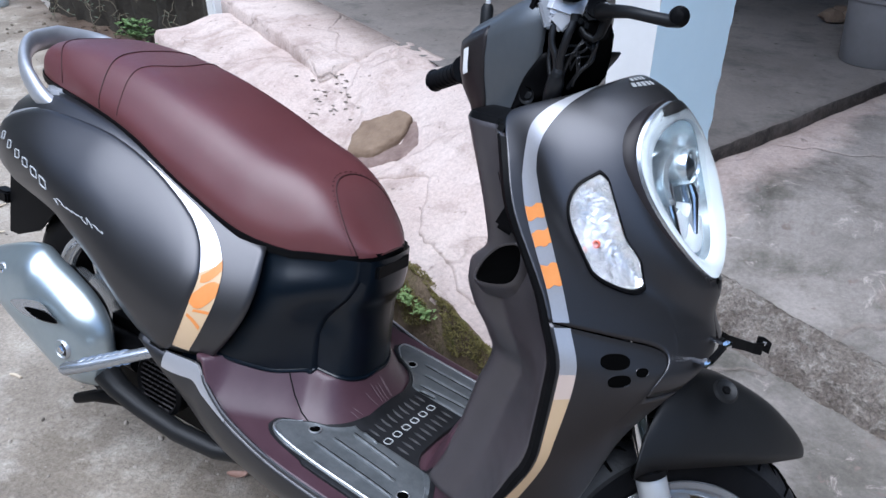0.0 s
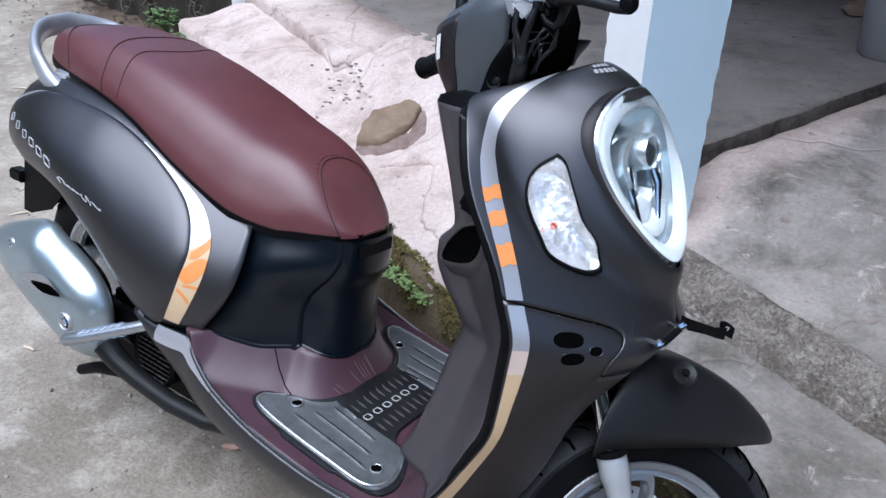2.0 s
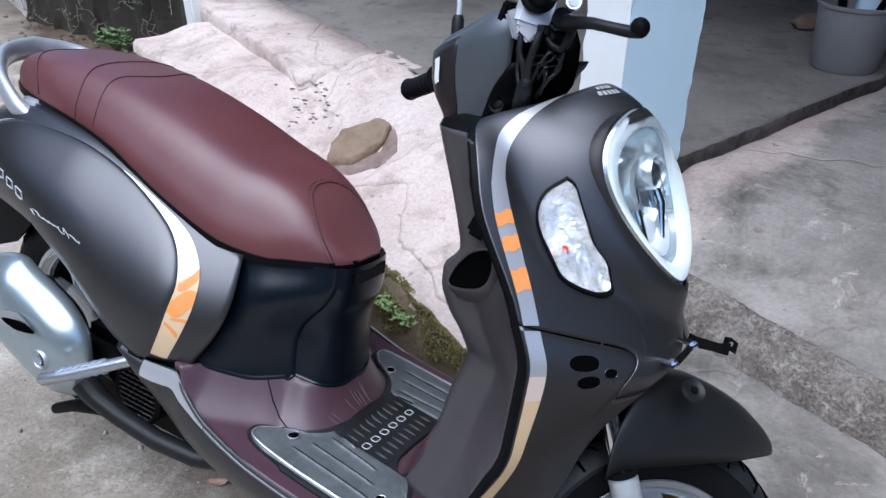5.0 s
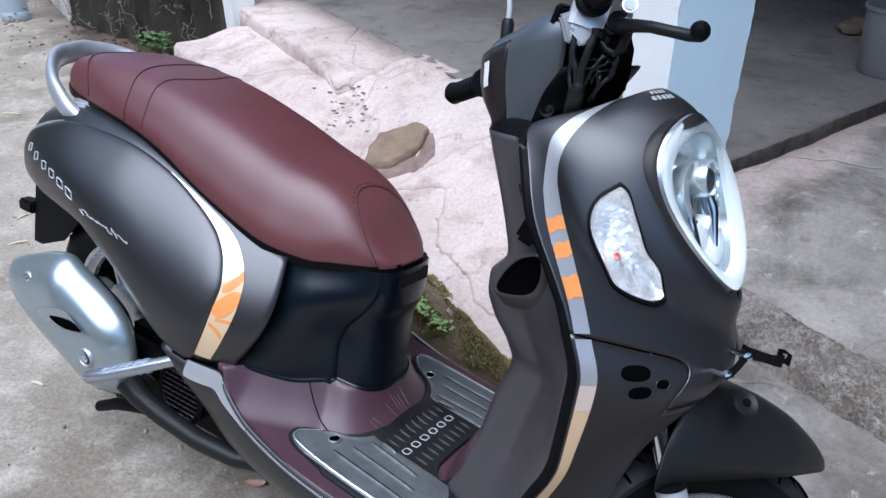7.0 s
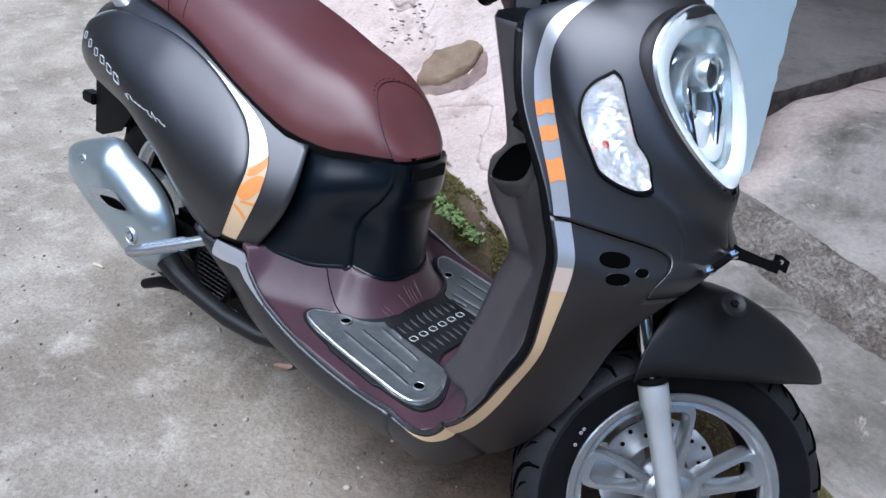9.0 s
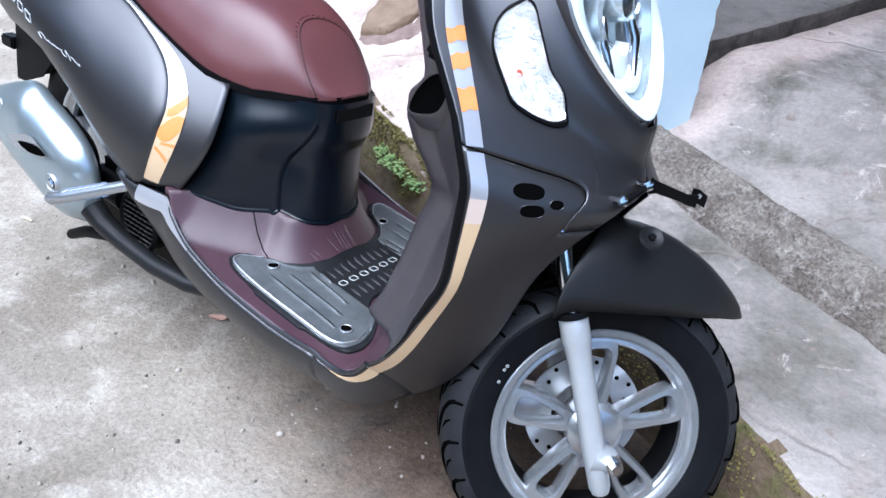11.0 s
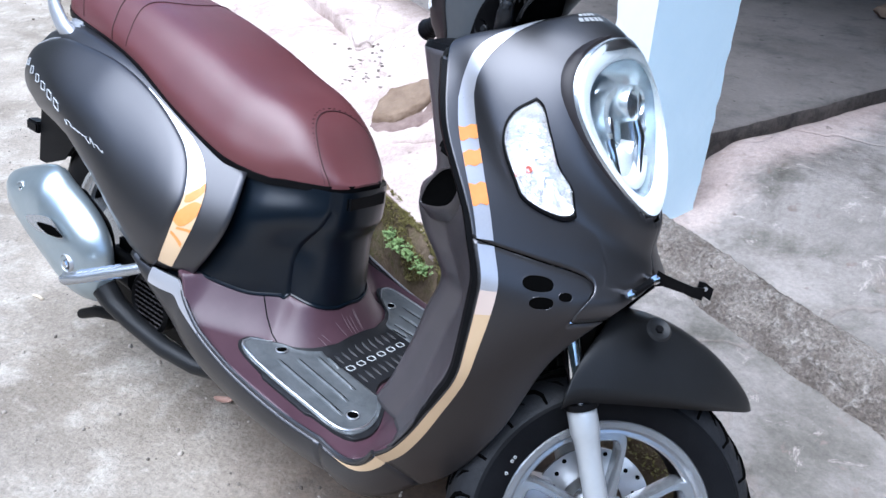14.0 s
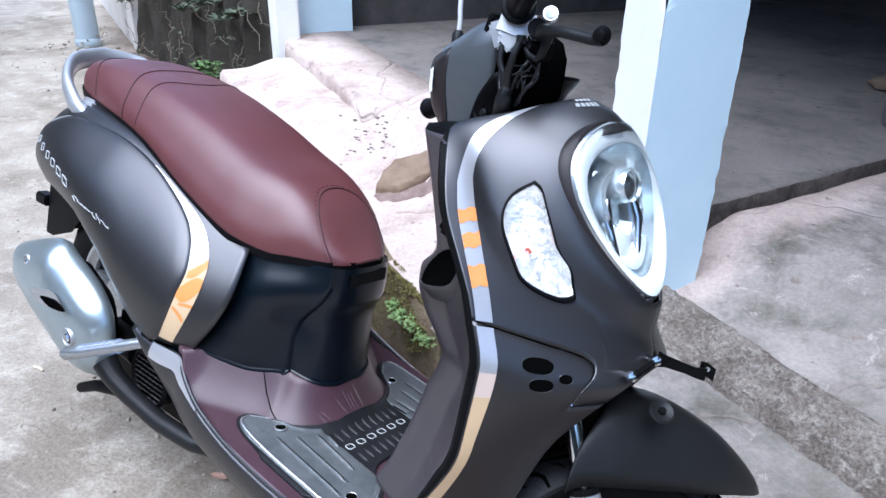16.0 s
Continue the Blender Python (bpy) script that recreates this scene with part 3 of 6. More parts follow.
# clods at the foot of the wall
bm = bmesh.new()
for i in range(500):
    x, y = random.uniform(-5.4, -3.3), random.uniform(1.3, 2.4)
    r = random.choice((0.005, 0.006, 0.008, 0.01, 0.016)) * random.uniform(0.7, 1.2) * (0.5 + 0.5 * smooth(1.4, 2.2, y))
    blob(bm, (x, y, dirt_height(x, y) + r * 0.2 + 0.12 * smooth(1.9, 2.4, y) * smooth(-4.2, -4.8, x)), r, i, 0.7, 1, 0.5, random.uniform(0, 6))
tagged(finish("clods", bm, DIRT, weld=False), "crumbled clods of earth by the wall", "earth", kind="stuff")


# ---- moss and weeds on the broken edge ----
def leaf_at(bm, p, d, size, up=0.5):
    """A small oval leaf with a fold."""
    d = Vector((d[0], d[1], up)).normalized()
    side = d.cross(Vector((0, 0, 1))).normalized()
    nrm = side.cross(d)
    q = [p, p + d * size * 0.45 + side * size * 0.34 + nrm * size * 0.06, p + d * size, p + d * size * 0.45 - side * size * 0.34 + nrm * size * 0.06, p + d * size * 0.5 - nrm * size * 0.05]
    v = [bm.verts.new(c) for c in q]
    for a, b in ((0, 1), (1, 2), (2, 3), (3, 0)):
        bm.faces.new((v[a], v[b], v[4]))


def moss():
    """A fuzz of tiny blades over the upper part of the broken edge."""
    bm = bmesh.new()
    random.seed(3)
    for i in range(30000):
        s = random.uniform(-1.05, 0.0) if i % 6 else random.uniform(0.2, 0.8)
        k = random.random()
        e = edge_line(s)
        n = e - 0.07 + 0.1 * k
        if k < 0.3:
            z = -0.04 + 0.25 * k
        elif k < 0.66:
            z = 0.035 + 0.12 * (k - 0.3) / 0.36
        else:
            z = concrete_height(s, n) - 0.002
        if k < 0.38 + 0.25 * noise.noise(Vector((s * 7, 2, 1))) or noise.noise(Vector((s * 9, k * 4, 1))) < 0.2 - 0.5 * math.sin(math.pi * k):
            continue
        a = random.uniform(0, 2 * math.pi)
        leaf_at(bm, sn(s, n, z), (math.cos(a), math.sin(a)), random.uniform(0.003, 0.0085), random.uniform(0.3, 1.6))
    tagged(finish("moss", bm, MOSS, flat=True, weld=False), "olive green moss on the broken concrete edge", "moss", kind="stuff")


def weed(name, base, n, spread, height, leaf_size, label, seed, mat):
    random.seed(seed)
    ob = thing(name, label, "weed", Matrix.Translation(base), "weeds on the edge")
    bm, st = bmesh.new(), bmesh.new()
    for i in range(n):
        a = random.uniform(0, 2 * math.pi)
        r = spread * random.random() ** 0.7
        tip = Vector((r * math.cos(a), r * math.sin(a), height * random.uniform(0.35, 1)))
        tube([Vector((0, 0, -0.004)), Vector((tip.x * 0.6, tip.y * 0.6, tip.z * 0.7)), tip], 0.0006, 4, st)
        for j in range(5):
            b = a + j * 1.26 + random.uniform(-0.3, 0.3)
            leaf_at(bm, tip + Vector((0, 0, random.uniform(-0.004, 0.004))), (math.cos(b), math.sin(b)), leaf_size * random.uniform(0.7, 1.2), random.uniform(0.1, 0.7))
    tagged(part("stem", st, mat, ob), kind="stuff")
    tagged(part("foliage", bm, mat, ob, "small round green leaves", flat=True), kind="stuff")


moss()
for i, (s, n, k) in enumerate(((-0.56, 0.385, 1.0), (-0.5, 0.395, 1.2), (-0.45, 0.4, 0.8), (-0.41, 0.41, 1.1), (-0.63, 0.39, 0.7))):
    weed("weed", sn(s, n - 0.012, 0.085), 34, 0.03 * k, 0.028 * k, 0.0075, "small clump of round-leaved green weed on the mossy edge", i, LEAF)
weed("grass_tuft", sn(-2.75, 0.27, 0.2), 24, 0.06, 0.04, 0.014, "green weeds at the corner of the concrete", 21, LEAF_D)
weed("grass_tuft", Vector((-3.2, 2.0, 0.0)), 70, 0.11, 0.13, 0.026, "green ferny weed below the dark bank", 22, LEAF_D)
random.seed(31)
for i in range(18):
    k, z = random.random(), random.uniform(0.25, 1.1)
    p = Vector((-4.5, 2.3, 0)).lerp(Vector((-2.65, 2.02, 0)), k) + Vector((0, -0.04, z))
    weed("bank_weed", p, 7, 0.12, 0.03, 0.055, "straggling dull weed on the dark bank", 40 + i, DULLLEAF)


def creepers():
    """Thin dry runners and dull small leaves over the shaded bank."""
    random.seed(23)
    a, b = Vector((-4.62, 2.45, 0)), Vector((-2.55, 2.15, 0))
    ob = thing("creeper", "thin dull creepers trailing over the shaded bank", "creeper")
    st, lf = bmesh.new(), bmesh.new()
    for i in range(46):
        p = a.lerp(b, random.uniform(0.03, 0.97)) + Vector((0, -0.17, random.uniform(-0.05, 0.75)))
        d = Vector((random.uniform(-1, 1), random.uniform(-0.3, 0.1), random.uniform(-1, 0.6))).normalized()
        pts = [p]
        for j in range(6):
            d = (d + Vector((random.uniform(-0.7, 0.7), random.uniform(-0.2, 0.2), random.uniform(-0.7, 0.5)))).normalized()
            q = pts[-1] + d * random.uniform(0.025, 0.05)
            q.y = p.y - 0.02 + random.uniform(-0.02, 0.02) + 0.1 * (q.z - p.z)
            pts.append(q)
            for h in range(random.choice((0, 1, 2))):
                w = random.uniform(0, 6.28)
                leaf_at(lf, q, (math.cos(w), math.sin(w)), random.uniform(0.012, 0.035), random.uniform(-0.5, 0.6))
        tube(pts, 0.0022, 4, st)
    tagged(part("stem", st, STRAW_D, ob, "thin dry runners"), "thin dry runners", kind="stuff")
    tagged(part("foliage", lf, DULLLEAF, ob, "dull small leaves"), "dull small leaves", kind="stuff")


creepers()


# ---- bucket on the veranda ----
def bucket():
    ob = thing("bucket", "grey plastic bucket with tools standing in it, on the veranda floor", "bucket", Matrix.Translation((0.55, 2.4, 0.382)) @ Matrix.Diagonal((0.9, 0.9, 0.86, 1)))
    part("body", revolve([(0.0, 0.004), (0.12, 0.0), (0.128, 0.01), (0.15, 0.26), (0.157, 0.262), (0.158, 0.275), (0.15, 0.277), (0.143, 0.26), (0.122, 0.02), (0.0, 0.016)], 40, pose(0, 0, 0, 90, 0, 0)), PLASTIC, ob)
    part("contents", revolve([(0.0, 0.2), (0.08, 0.21), (0.135, 0.19)], 24, pose(0, 0, 0, 90, 0, 0)), SOIL, ob)
    part("tool_handle", tube([(-0.05, 0.02, 0.15), (-0.08, -0.01, 0.42)], 0.018, 12), BLACK, ob, "black tool handle")
    part("tool_handle", tube([(0.04, 0.0, 0.15), (0.1, -0.04, 0.34)], 0.014, 12), BLACK, ob, "black tool handle")
    part("bottle", tube([(0.03, 0.06, 0.12), (0.035, 0.07, 0.36), (0.036, 0.07, 0.42)], [0.05, 0.05, 0.02], 16), BLUE, ob, "pale blue plastic bottle")

    heap = thing("rag_heap", "small crumpled brown heap lying on the veranda floor", "rag", Matrix.Translation((0.37, 3.0, 0.385)))
    bm = bmesh.new()
    for i in range(9):
        blob(bm, (0.09 * math.cos(i * 2.4) * (i / 9), 0.06 * math.sin(i * 2.4) * (i / 9), 0.02 + 0.004 * (i % 3)), 0.045 + 0.01 * (i % 2), i, 0.55, 2, 0.7, i)
    part("cloth", bm, ROCK, heap)


bucket()


# ---- the scooter: x ahead, y to its left, z up from the ground under it ----
LEAN = 12.8
SC = thing("motor_scooter", "dark grey step-through motor scooter with maroon seat, leaning on its stand", "scooter", pose(0, 0, 0, -LEAN, 0, 0))


def both(name, bm, mat, label="", parent=None, **k):
    other = mirrored(bm)
    return part(name, bm, mat, parent or SC, label, **k), part(name, other, mat, parent or SC, label, **k)


def normal_at(f, u, v, toward=Vector((0.4, -1, 0.3))):
    h = 0.004
    a = Vector(f(min(1, u + h), v)) - Vector(f(max(0, u - h), v))
    b = Vector(f(u, min(1, v + h))) - Vector(f(u, max(0, v - h)))
    n = a.cross(b)
    if n.length < 1e-12:
        return Vector((0, 0, 0))
    n.normalize()
    return n if n.dot(toward) > 0 else -n


def patch(f, u0, u1, lo, hi, nu=30, nv=6, off=0.0):
    """The piece of a surface f(u, v) between u0 and u1 and between the lines lo(u) and hi(u), raised by off."""
    rows = []
    for u in steps(nu, u0, u1):
        a, b = lo(u) if callable(lo) else lo, hi(u) if callable(hi) else hi
        rows.append([Vector(f(u, v)) + off * normal_at(f, u, v) for v in steps(nv, a, b)])
    return sheet(rows)


# -- rear cover --
R_TOP = [(0, -0.91, -0.012, 0.64), (0.07, -0.885, -0.06, 0.665), (0.2, -0.78, -0.1, 0.7), (0.36, -0.65, -0.122, 0.724), (0.52, -0.5, -0.13, 0.708), (0.65, -0.378, -0.132, 0.672), (0.78, -0.266, -0.135, 0.624), (0.9, -0.183, -0.133, 0.591), (1, -0.131, -0.13, 0.576)]
R_BOT = [(0, -0.9, -0.01, 0.545), (0.07, -0.86, -0.075, 0.54), (0.2, -0.76, -0.14, 0.53), (0.36, -0.62, -0.175, 0.533), (0.52, -0.44, -0.195, 0.462), (0.68, -0.335, -0.203, 0.385), (0.8, -0.272, -0.21, 0.378), (1, -0.178, -0.195, 0.388)]
R_BULGE = [(0, 0.006), (0.08, 0.04), (0.25, 0.056), (0.5, 0.055), (0.8, 0.04), (1, 0.012)]


def rear_surface(u, v):
    a, b, g = curve(R_TOP, u), curve(R_BOT, u), curve(R_BULGE, u)[0]
    p = a * (1 - v) + b * v
    p[1] -= g * math.sin(math.pi * min(1, v * 1.0)) ** 0.75
    p[0] += 0.03 * smooth(0.75, 1, u) * math.sin(math.pi * v)
    return Vector(p)


both("rear_cover", patch(rear_surface, 0, 1, 0.0, 1.0, 44, 18), BODY, "satin grey rear body cover", thick=0.003, core=(-0.5, 0, 0.5))
part("tail_deck", sheet([[rear_surface(u, 0) * 1, Vector((rear_surface(u, 0).x, 0, rear_surface(u, 0).z + 0.004)), Vector((rear_surface(u, 0).x, -rear_surface(u, 0).y, rear_surface(u, 0).z))] for u in steps(20, 0, 0.6)]), BODY, SC)

# the raised side cover: a fan round its own middle, proud of the rear cover
POD_U = [(0, 0.08, 0.9), (0.08, 0.11, 0.5), (0.16, 0.17, 0.27), (0.25, 0.28, 0.19), (0.35, 0.4, 0.125), (0.45, 0.51, 0.075), (0.55, 0.63, 0.055), (0.64, 0.735, 0.075), (0.7, 0.79, 0.11), (0.76, 0.838, 0.22), (0.82, 0.86, 0.42), (0.88, 0.858, 0.68), (0.93, 0.842, 0.93), (0.95, 0.8, 1.0), (0.975, 0.4, 1.0), (1, 0.08, 0.9)]


def pod_bm():
    mid = (0.47, 0.6)
    rows = []
    for w in steps(121):
        eu, ev = curve(POD_U, w)
        row = []
        for k, off in ((1.0, 0.0008), (0.992, 0.0035), (0.97, 0.0055), (0.9, 0.007), (0.75, 0.0085), (0.5, 0.0102), (0.25, 0.011), (0.0, 0.011)):
            u, v = mid[0] + (eu - mid[0]) * k, mid[1] + (ev - mid[1]) * k
            row.append(rear_surface(u, v) + off * normal_at(rear_surface, u, min(v, 0.985)))
        rows.append(row)
    return sheet(rows)


both("side_cover", pod_bm(), BODY, "raised satin grey side cover")


# stripe along the side cover's edge
RS = [(0.45, 0.5, 0.03), (0.52, 0.59, 0.014), (0.6, 0.7, 0.014), (0.66, 0.775, 0.03), (0.72, 0.835, 0.075), (0.77, 0.875, 0.15), (0.82, 0.904, 0.3), (0.87, 0.912, 0.55), (0.91, 0.91, 0.8), (0.94, 0.902, 0.985)]


def stripe_rear(w0, w1, n, mat, label, off, a=0.0, b=1.0):
    rows = []
    for w in steps(n, w0, w1):
        eu, ev = curve(POD_U, min(w, 0.93))
        ou, ov = curve(RS, w)
        row = []
        for q in steps(6, a, b * (0.08 + 0.92 * smooth(0.55, 0.74, w))):
            u, v = eu + (ou - eu) * q, min(ev + (ov - ev) * q, 0.985)
            row.append(rear_surface(u, v) + off * normal_at(rear_surface, u, v))
        rows.append(row)
    both("stripe", sheet(rows), mat, label)


rows = []
for w in steps(40, 0.03, 0.3):
    eu, ev = curve(POD_U, w)
    wide = 0.012 * math.sin(math.pi * (w - 0.03) / 0.27)
    rows.append([rear_surface(eu, ev + d) + 0.0032 * normal_at(rear_surface, eu, ev + d) for d in (-0.03 * wide / 0.012 - 0.004, -0.002)])
both("accent_line", sheet(rows), STRIPE, "thin pale accent line")

# -- skirt under the floor --
S_TOP = [(0, -0.335, -0.204, 0.385), (0.12, -0.27, -0.212, 0.376), (0.24, -0.2, -0.207, 0.377), (0.33, -0.168, -0.216, 0.349), (0.45, -0.1, -0.228, 0.315), (0.62, 0.0, -0.23, 0.286), (0.82, 0.132, -0.228, 0.27), (1, 0.245, -0.22, 0.268)]
S_BOT = [(0, -0.325, -0.19, 0.36), (0.12, -0.28, -0.19, 0.31), (0.24, -0.225, -0.19, 0.262), (0.33, -0.18, -0.19, 0.232), (0.45, -0.11, -0.19, 0.21), (0.62, 0.03, -0.19, 0.188), (0.82, 0.15, -0.185, 0.182), (1, 0.25, -0.178, 0.188)]


def skirt_surface(u, v):
    p = curve(S_TOP, u) * (1 - v) + curve(S_BOT, u) * v
    p[1] -= 0.018 * math.sin(math.pi * v) ** 0.8
    return Vector(p)


both("floor_skirt", patch(skirt_surface, 0, 0.902, 0, 1, 40, 10), BODY, "satin grey skirt under the footboard", thick=0.004, core=(0, 0, 0.25))
both("under_cover", sheet([[skirt_surface(u, 1), Vector((skirt_surface(u, 1).x, -0.08, skirt_surface(u, 1).z - 0.015)), Vector((skirt_surface(u, 1).x, 0, skirt_surface(u, 1).z - 0.01))] for u in steps(12, 0, 0.93)]), BLACK)

rows = []
for k in steps(20):
    u = 0.13 + 0.3 * k
    lo, hi = 0.015, 0.05 + 0.36 * (1 - k) ** 1.3
    rows.append([skirt_surface(u, lo + (hi - lo) * q) + 0.001 * normal_at(skirt_surface, u, lo + (hi - lo) * q) for q in steps(4)])
both("stripe", sheet(rows), STRIPE, "silver stripe")

# -- front cowl: from its rim to the middle --
C_RIM = [(0, 0.302, -0.02, 0.892), (0.1, 0.282, -0.09, 0.874), (0.2, 0.264, -0.153, 0.854), (0.3, 0.282, -0.188, 0.815), (0.4, 0.304, -0.203, 0.768), (0.55, 0.362, -0.212, 0.678), (0.6, 0.375, -0.215, 0.65), (0.66, 0.392, -0.218, 0.6), (0.75, 0.39, -0.222, 0.5), (0.84, 0.355, -0.224, 0.41), (0.92, 0.305, -0.223, 0.325), (1, 0.235, -0.222, 0.268)]
C_MID = [(0, 0.32, 0, 0.906), (0.1, 0.344, 0, 0.914), (0.2, 0.376, 0, 0.898), (0.3, 0.402, 0, 0.865), (0.4, 0.43, 0, 0.8), (0.55, 0.488, 0, 0.675), (0.6, 0.516, 0, 0.625), (0.63, 0.524, -0.02, 0.6), (0.67, 0.52, -0.06, 0.59), (0.75, 0.462, -0.118, 0.5), (0.84, 0.42, -0.133, 0.375), (0.92, 0.36, -0.145, 0.27), (1, 0.25, -0.178, 0.188)]
LAMP = (0.446, 0.787, 0.092, 0.104)


def cowl_surface(u, v):
    a, b = curve(C_RIM, u), curve(C_MID, u)
    p = a * (1 - v) + b * v
    e = 0.34 - 0.1 * smooth(0.6, 0.75, u)
    g = (math.hypot(1, e) - math.hypot(1 - v, e)) / (math.hypot(1, e) - e)
    if u > 0.62:
        k = smooth(0.62, 0.72, u)
        g = g * (1 - k) + k * (v + 0.35 * v * (1 - v))
    p[0] = a[0] + (b[0] - a[0]) * g
    k = 1 - smooth(0.12, 0.36, u)
    p[2] = p[2] * (1 - k) + k * (a[2] + (b[2] - a[2]) * math.sin(0.5 * math.pi * v) ** 0.9)
    r = math.hypot(p[1] / LAMP[2], (p[2] - LAMP[1]) / LAMP[3])
    p[0] += 0.024 * (1 - smooth(1.0, 1.5, r)) - 0.015 * math.exp(-(((r - 1.6) / 0.24) ** 2)) * smooth(0.66, 0.76, p[2])
    return Vector(p)


def corner(w, v):
    a, b = skirt_surface(0.9, v), cowl_surface(0.95, v * 0.98)
    c = (skirt_surface(1, v) + cowl_surface(1, v * 0.98)) / 2 + Vector((0.004, -0.004, -0.002))
    k = 2 * c - (a + b) / 2
    return (1 - w) ** 2 * a + 2 * w * (1 - w) * k + w * w * b


both("corner_cover", sheet([[corner(w, v) for v in steps(11)] for w in steps(15)]), BODY, "satin grey front corner of the skirt", thick=0.003, core=(0.1, 0, 0.3))


def seam_u(v):
    return curve([(0, 0.588), (0.07, 0.595), (0.3, 0.609), (0.5, 0.618), (0.57, 0.626), (0.62, 0.65), (0.65, 0.69), (0.7, 0.7), (1, 0.7)], v)[0]


def cowl_part(lo, hi, nu, nv):
    bm = sheet([[cowl_surface(u, v) for u in steps(nu, lo(v), hi(v))] for v in steps(nv)])
    gone = []
    for f in bm.faces:
        c = f.calc_center_median()
        y, z = c.y / LAMP[2], (c.z - LAMP[1]) / LAMP[3]
        r = math.hypot(y, z)
        if r > 0 and math.hypot(y / (1 + 0.26 * z / r), z) < 0.9 + 0.09 * max(0.0, -z / r):
            gone.append(f)
    bmesh.ops.delete(bm, geom=gone, context="FACES")
    return bm


both("front_cowl", cowl_part(lambda v: 0.0, lambda v: seam_u(v) - 0.0012, 90, 84), BODY, "satin grey front cowl", thick=0.003, core=(0.2, 0, 0.65))
both("lower_cowl", cowl_part(lambda v: seam_u(v) + 0.0012, lambda v: 0.952, 40, 36), BODY, "satin grey lower leg cowl", thick=0.003, core=(0.25, 0, 0.45))


def cowl_stripe(u0, u1, mat, label, off, wavy=0.0, n=16):
    rows = []
    for u in steps(n, u0, u1):
        a = curve([(0, 0.07), (0.3, 0.068), (0.42, 0.05), (0.55, 0.022), (0.6, 0.018), (0.7, 0.02), (0.9, 0.03), (1, 0.1)], u)[0]
        b = curve([(0, 0.16), (0.3, 0.162), (0.42, 0.14), (0.52, 0.105), (0.6, 0.092), (0.68, 0.112), (0.8, 0.135), (0.93, 0.2), (1, 0.34)], u)[0]
        row = []
        for q in steps(7):
            uu = min(1.0, max(0.0, u + wavy * (q - 0.5) + abs(wavy) * 0.5 * math.sin(q * 9 + u * 60)))
            v = a + (b - a) * q
            row.append(cowl_surface(uu, v) + off * normal_at(cowl_surface, uu, v))
        rows.append(row)
    both("stripe", sheet(rows), mat, label)


TOPSTRIPE = [(0, 0.1, 0.35, 0.09, 0.42), (0.2, 0.15, 0.31, 0.135, 0.39), (0.45, 0.2, 0.255, 0.215, 0.32), (0.65, 0.258, 0.15, 0.275, 0.235), (0.82, 0.3, 0.09, 0.31, 0.185), (1, 0.341, 0.0632, 0.341, 0.156)]
rows = []
for w in steps(30):
    u0, v0, u1, v1 = curve(TOPSTRIPE, w)
    rows.append([cowl_surface(u0 + (u1 - u0) * q, v0 + (v1 - v0) * q) + 0.0009 * normal_at(cowl_surface, u0 + (u1 - u0) * q, v0 + (v1 - v0) * q) for q in steps(7)])
both("stripe", sheet(rows), STRIPE, "silver stripe")
cowl_stripe(0.341, 0.589, STRIPE, "silver stripe", 0.0008, n=44)
cowl_stripe(0.598, 0.66, STRIPE, "silver stripe", 0.0008, n=8)
cowl_stripe(0.66, 0.69, STRIPE_MID, "stripe fading to sand", 0.0008, n=5)
cowl_stripe(0.69, 0.952, STRIPE_WARM, "sand stripe", 0.0008, n=30)
rows = []
for w in steps(20, 1.0, 0.2):
    a, b = 0.05 * w + 0.01, 0.235 * smooth(0.1, 1.0, w) + 0.012
    rows.append([corner(w, a + (b - a) * q) + Vector((0.0006, -0.0012, -0.0003)) for q in steps(6)])
both("stripe", sheet(rows), STRIPE_WARM, "tapering end of the sand stripe")
for u0, u1 in ((0.398, 0.422), (0.441, 0.465), (0.493, 0.527)):
    cowl_stripe(u0, u1, ORANGE, "orange band", 0.0014, wavy=-0.004, n=6)
stripe_rear(0.56, 0.8, 30, STRIPE, "silver stripe", 0.001)
stripe_rear(0.8, 0.935, 14, STRIPE_WARM, "sand stripe", 0.001)


def rear_print(q0, q1, lo, hi, mat, label, off):
    """A patch of print on the rear stripe between the slanting lines lo(q) and hi(q)."""
    rows = []
    for q in steps(14, q0, q1):
        row = []
        for w in steps(6, lo(q), hi(q)):
            eu, ev = curve(POD_U, min(w, 0.93))
            ou, ov = curve(RS, w)
            k = q * (0.08 + 0.92 * smooth(0.55, 0.74, w))
            u, v = eu + (ou - eu) * k, min(ev + (ov - ev) * k, 0.985)
            row.append(rear_surface(u, v) + off * normal_at(rear_surface, u, v))
        rows.append(row)
    both("print", sheet(rows), mat, label)


rear_print(0.12, 1.0, lambda q: 0.806 - 0.012 * q * q, lambda q: 0.812 + 0.011 * math.sin(math.pi * q ** 0.8), ORANGE, "orange blot", 0.0016)
rear_print(0.0, 1.0, lambda q: 0.838 - 0.012 * math.sin(math.pi * q * 0.9), lambda q: 0.852 + 0.014 * math.sin(math.pi * q), ORANGE, "orange blot", 0.0016)
rear_print(0.1, 0.9, lambda q: 0.868 + 0.03 * q, lambda q: 0.873 + 0.03 * q, ORANGE, "thin orange streak", 0.0016)
rear_print(0.3, 1.0, lambda q: 0.862 + 0.012 * q, lambda q: 0.866 + 0.012 * q, ORANGE, "thin orange streak", 0.0016)

# -- height of the footboard, from the panel under the seat to the leg shield --
FOOT_W = [(-0.22, 0.215), (-0.19, 0.195), (-0.144, 0.159), (-0.115, 0.136), (-0.087, 0.114), (-0.056, 0.09), (-0.04, 0.087)]


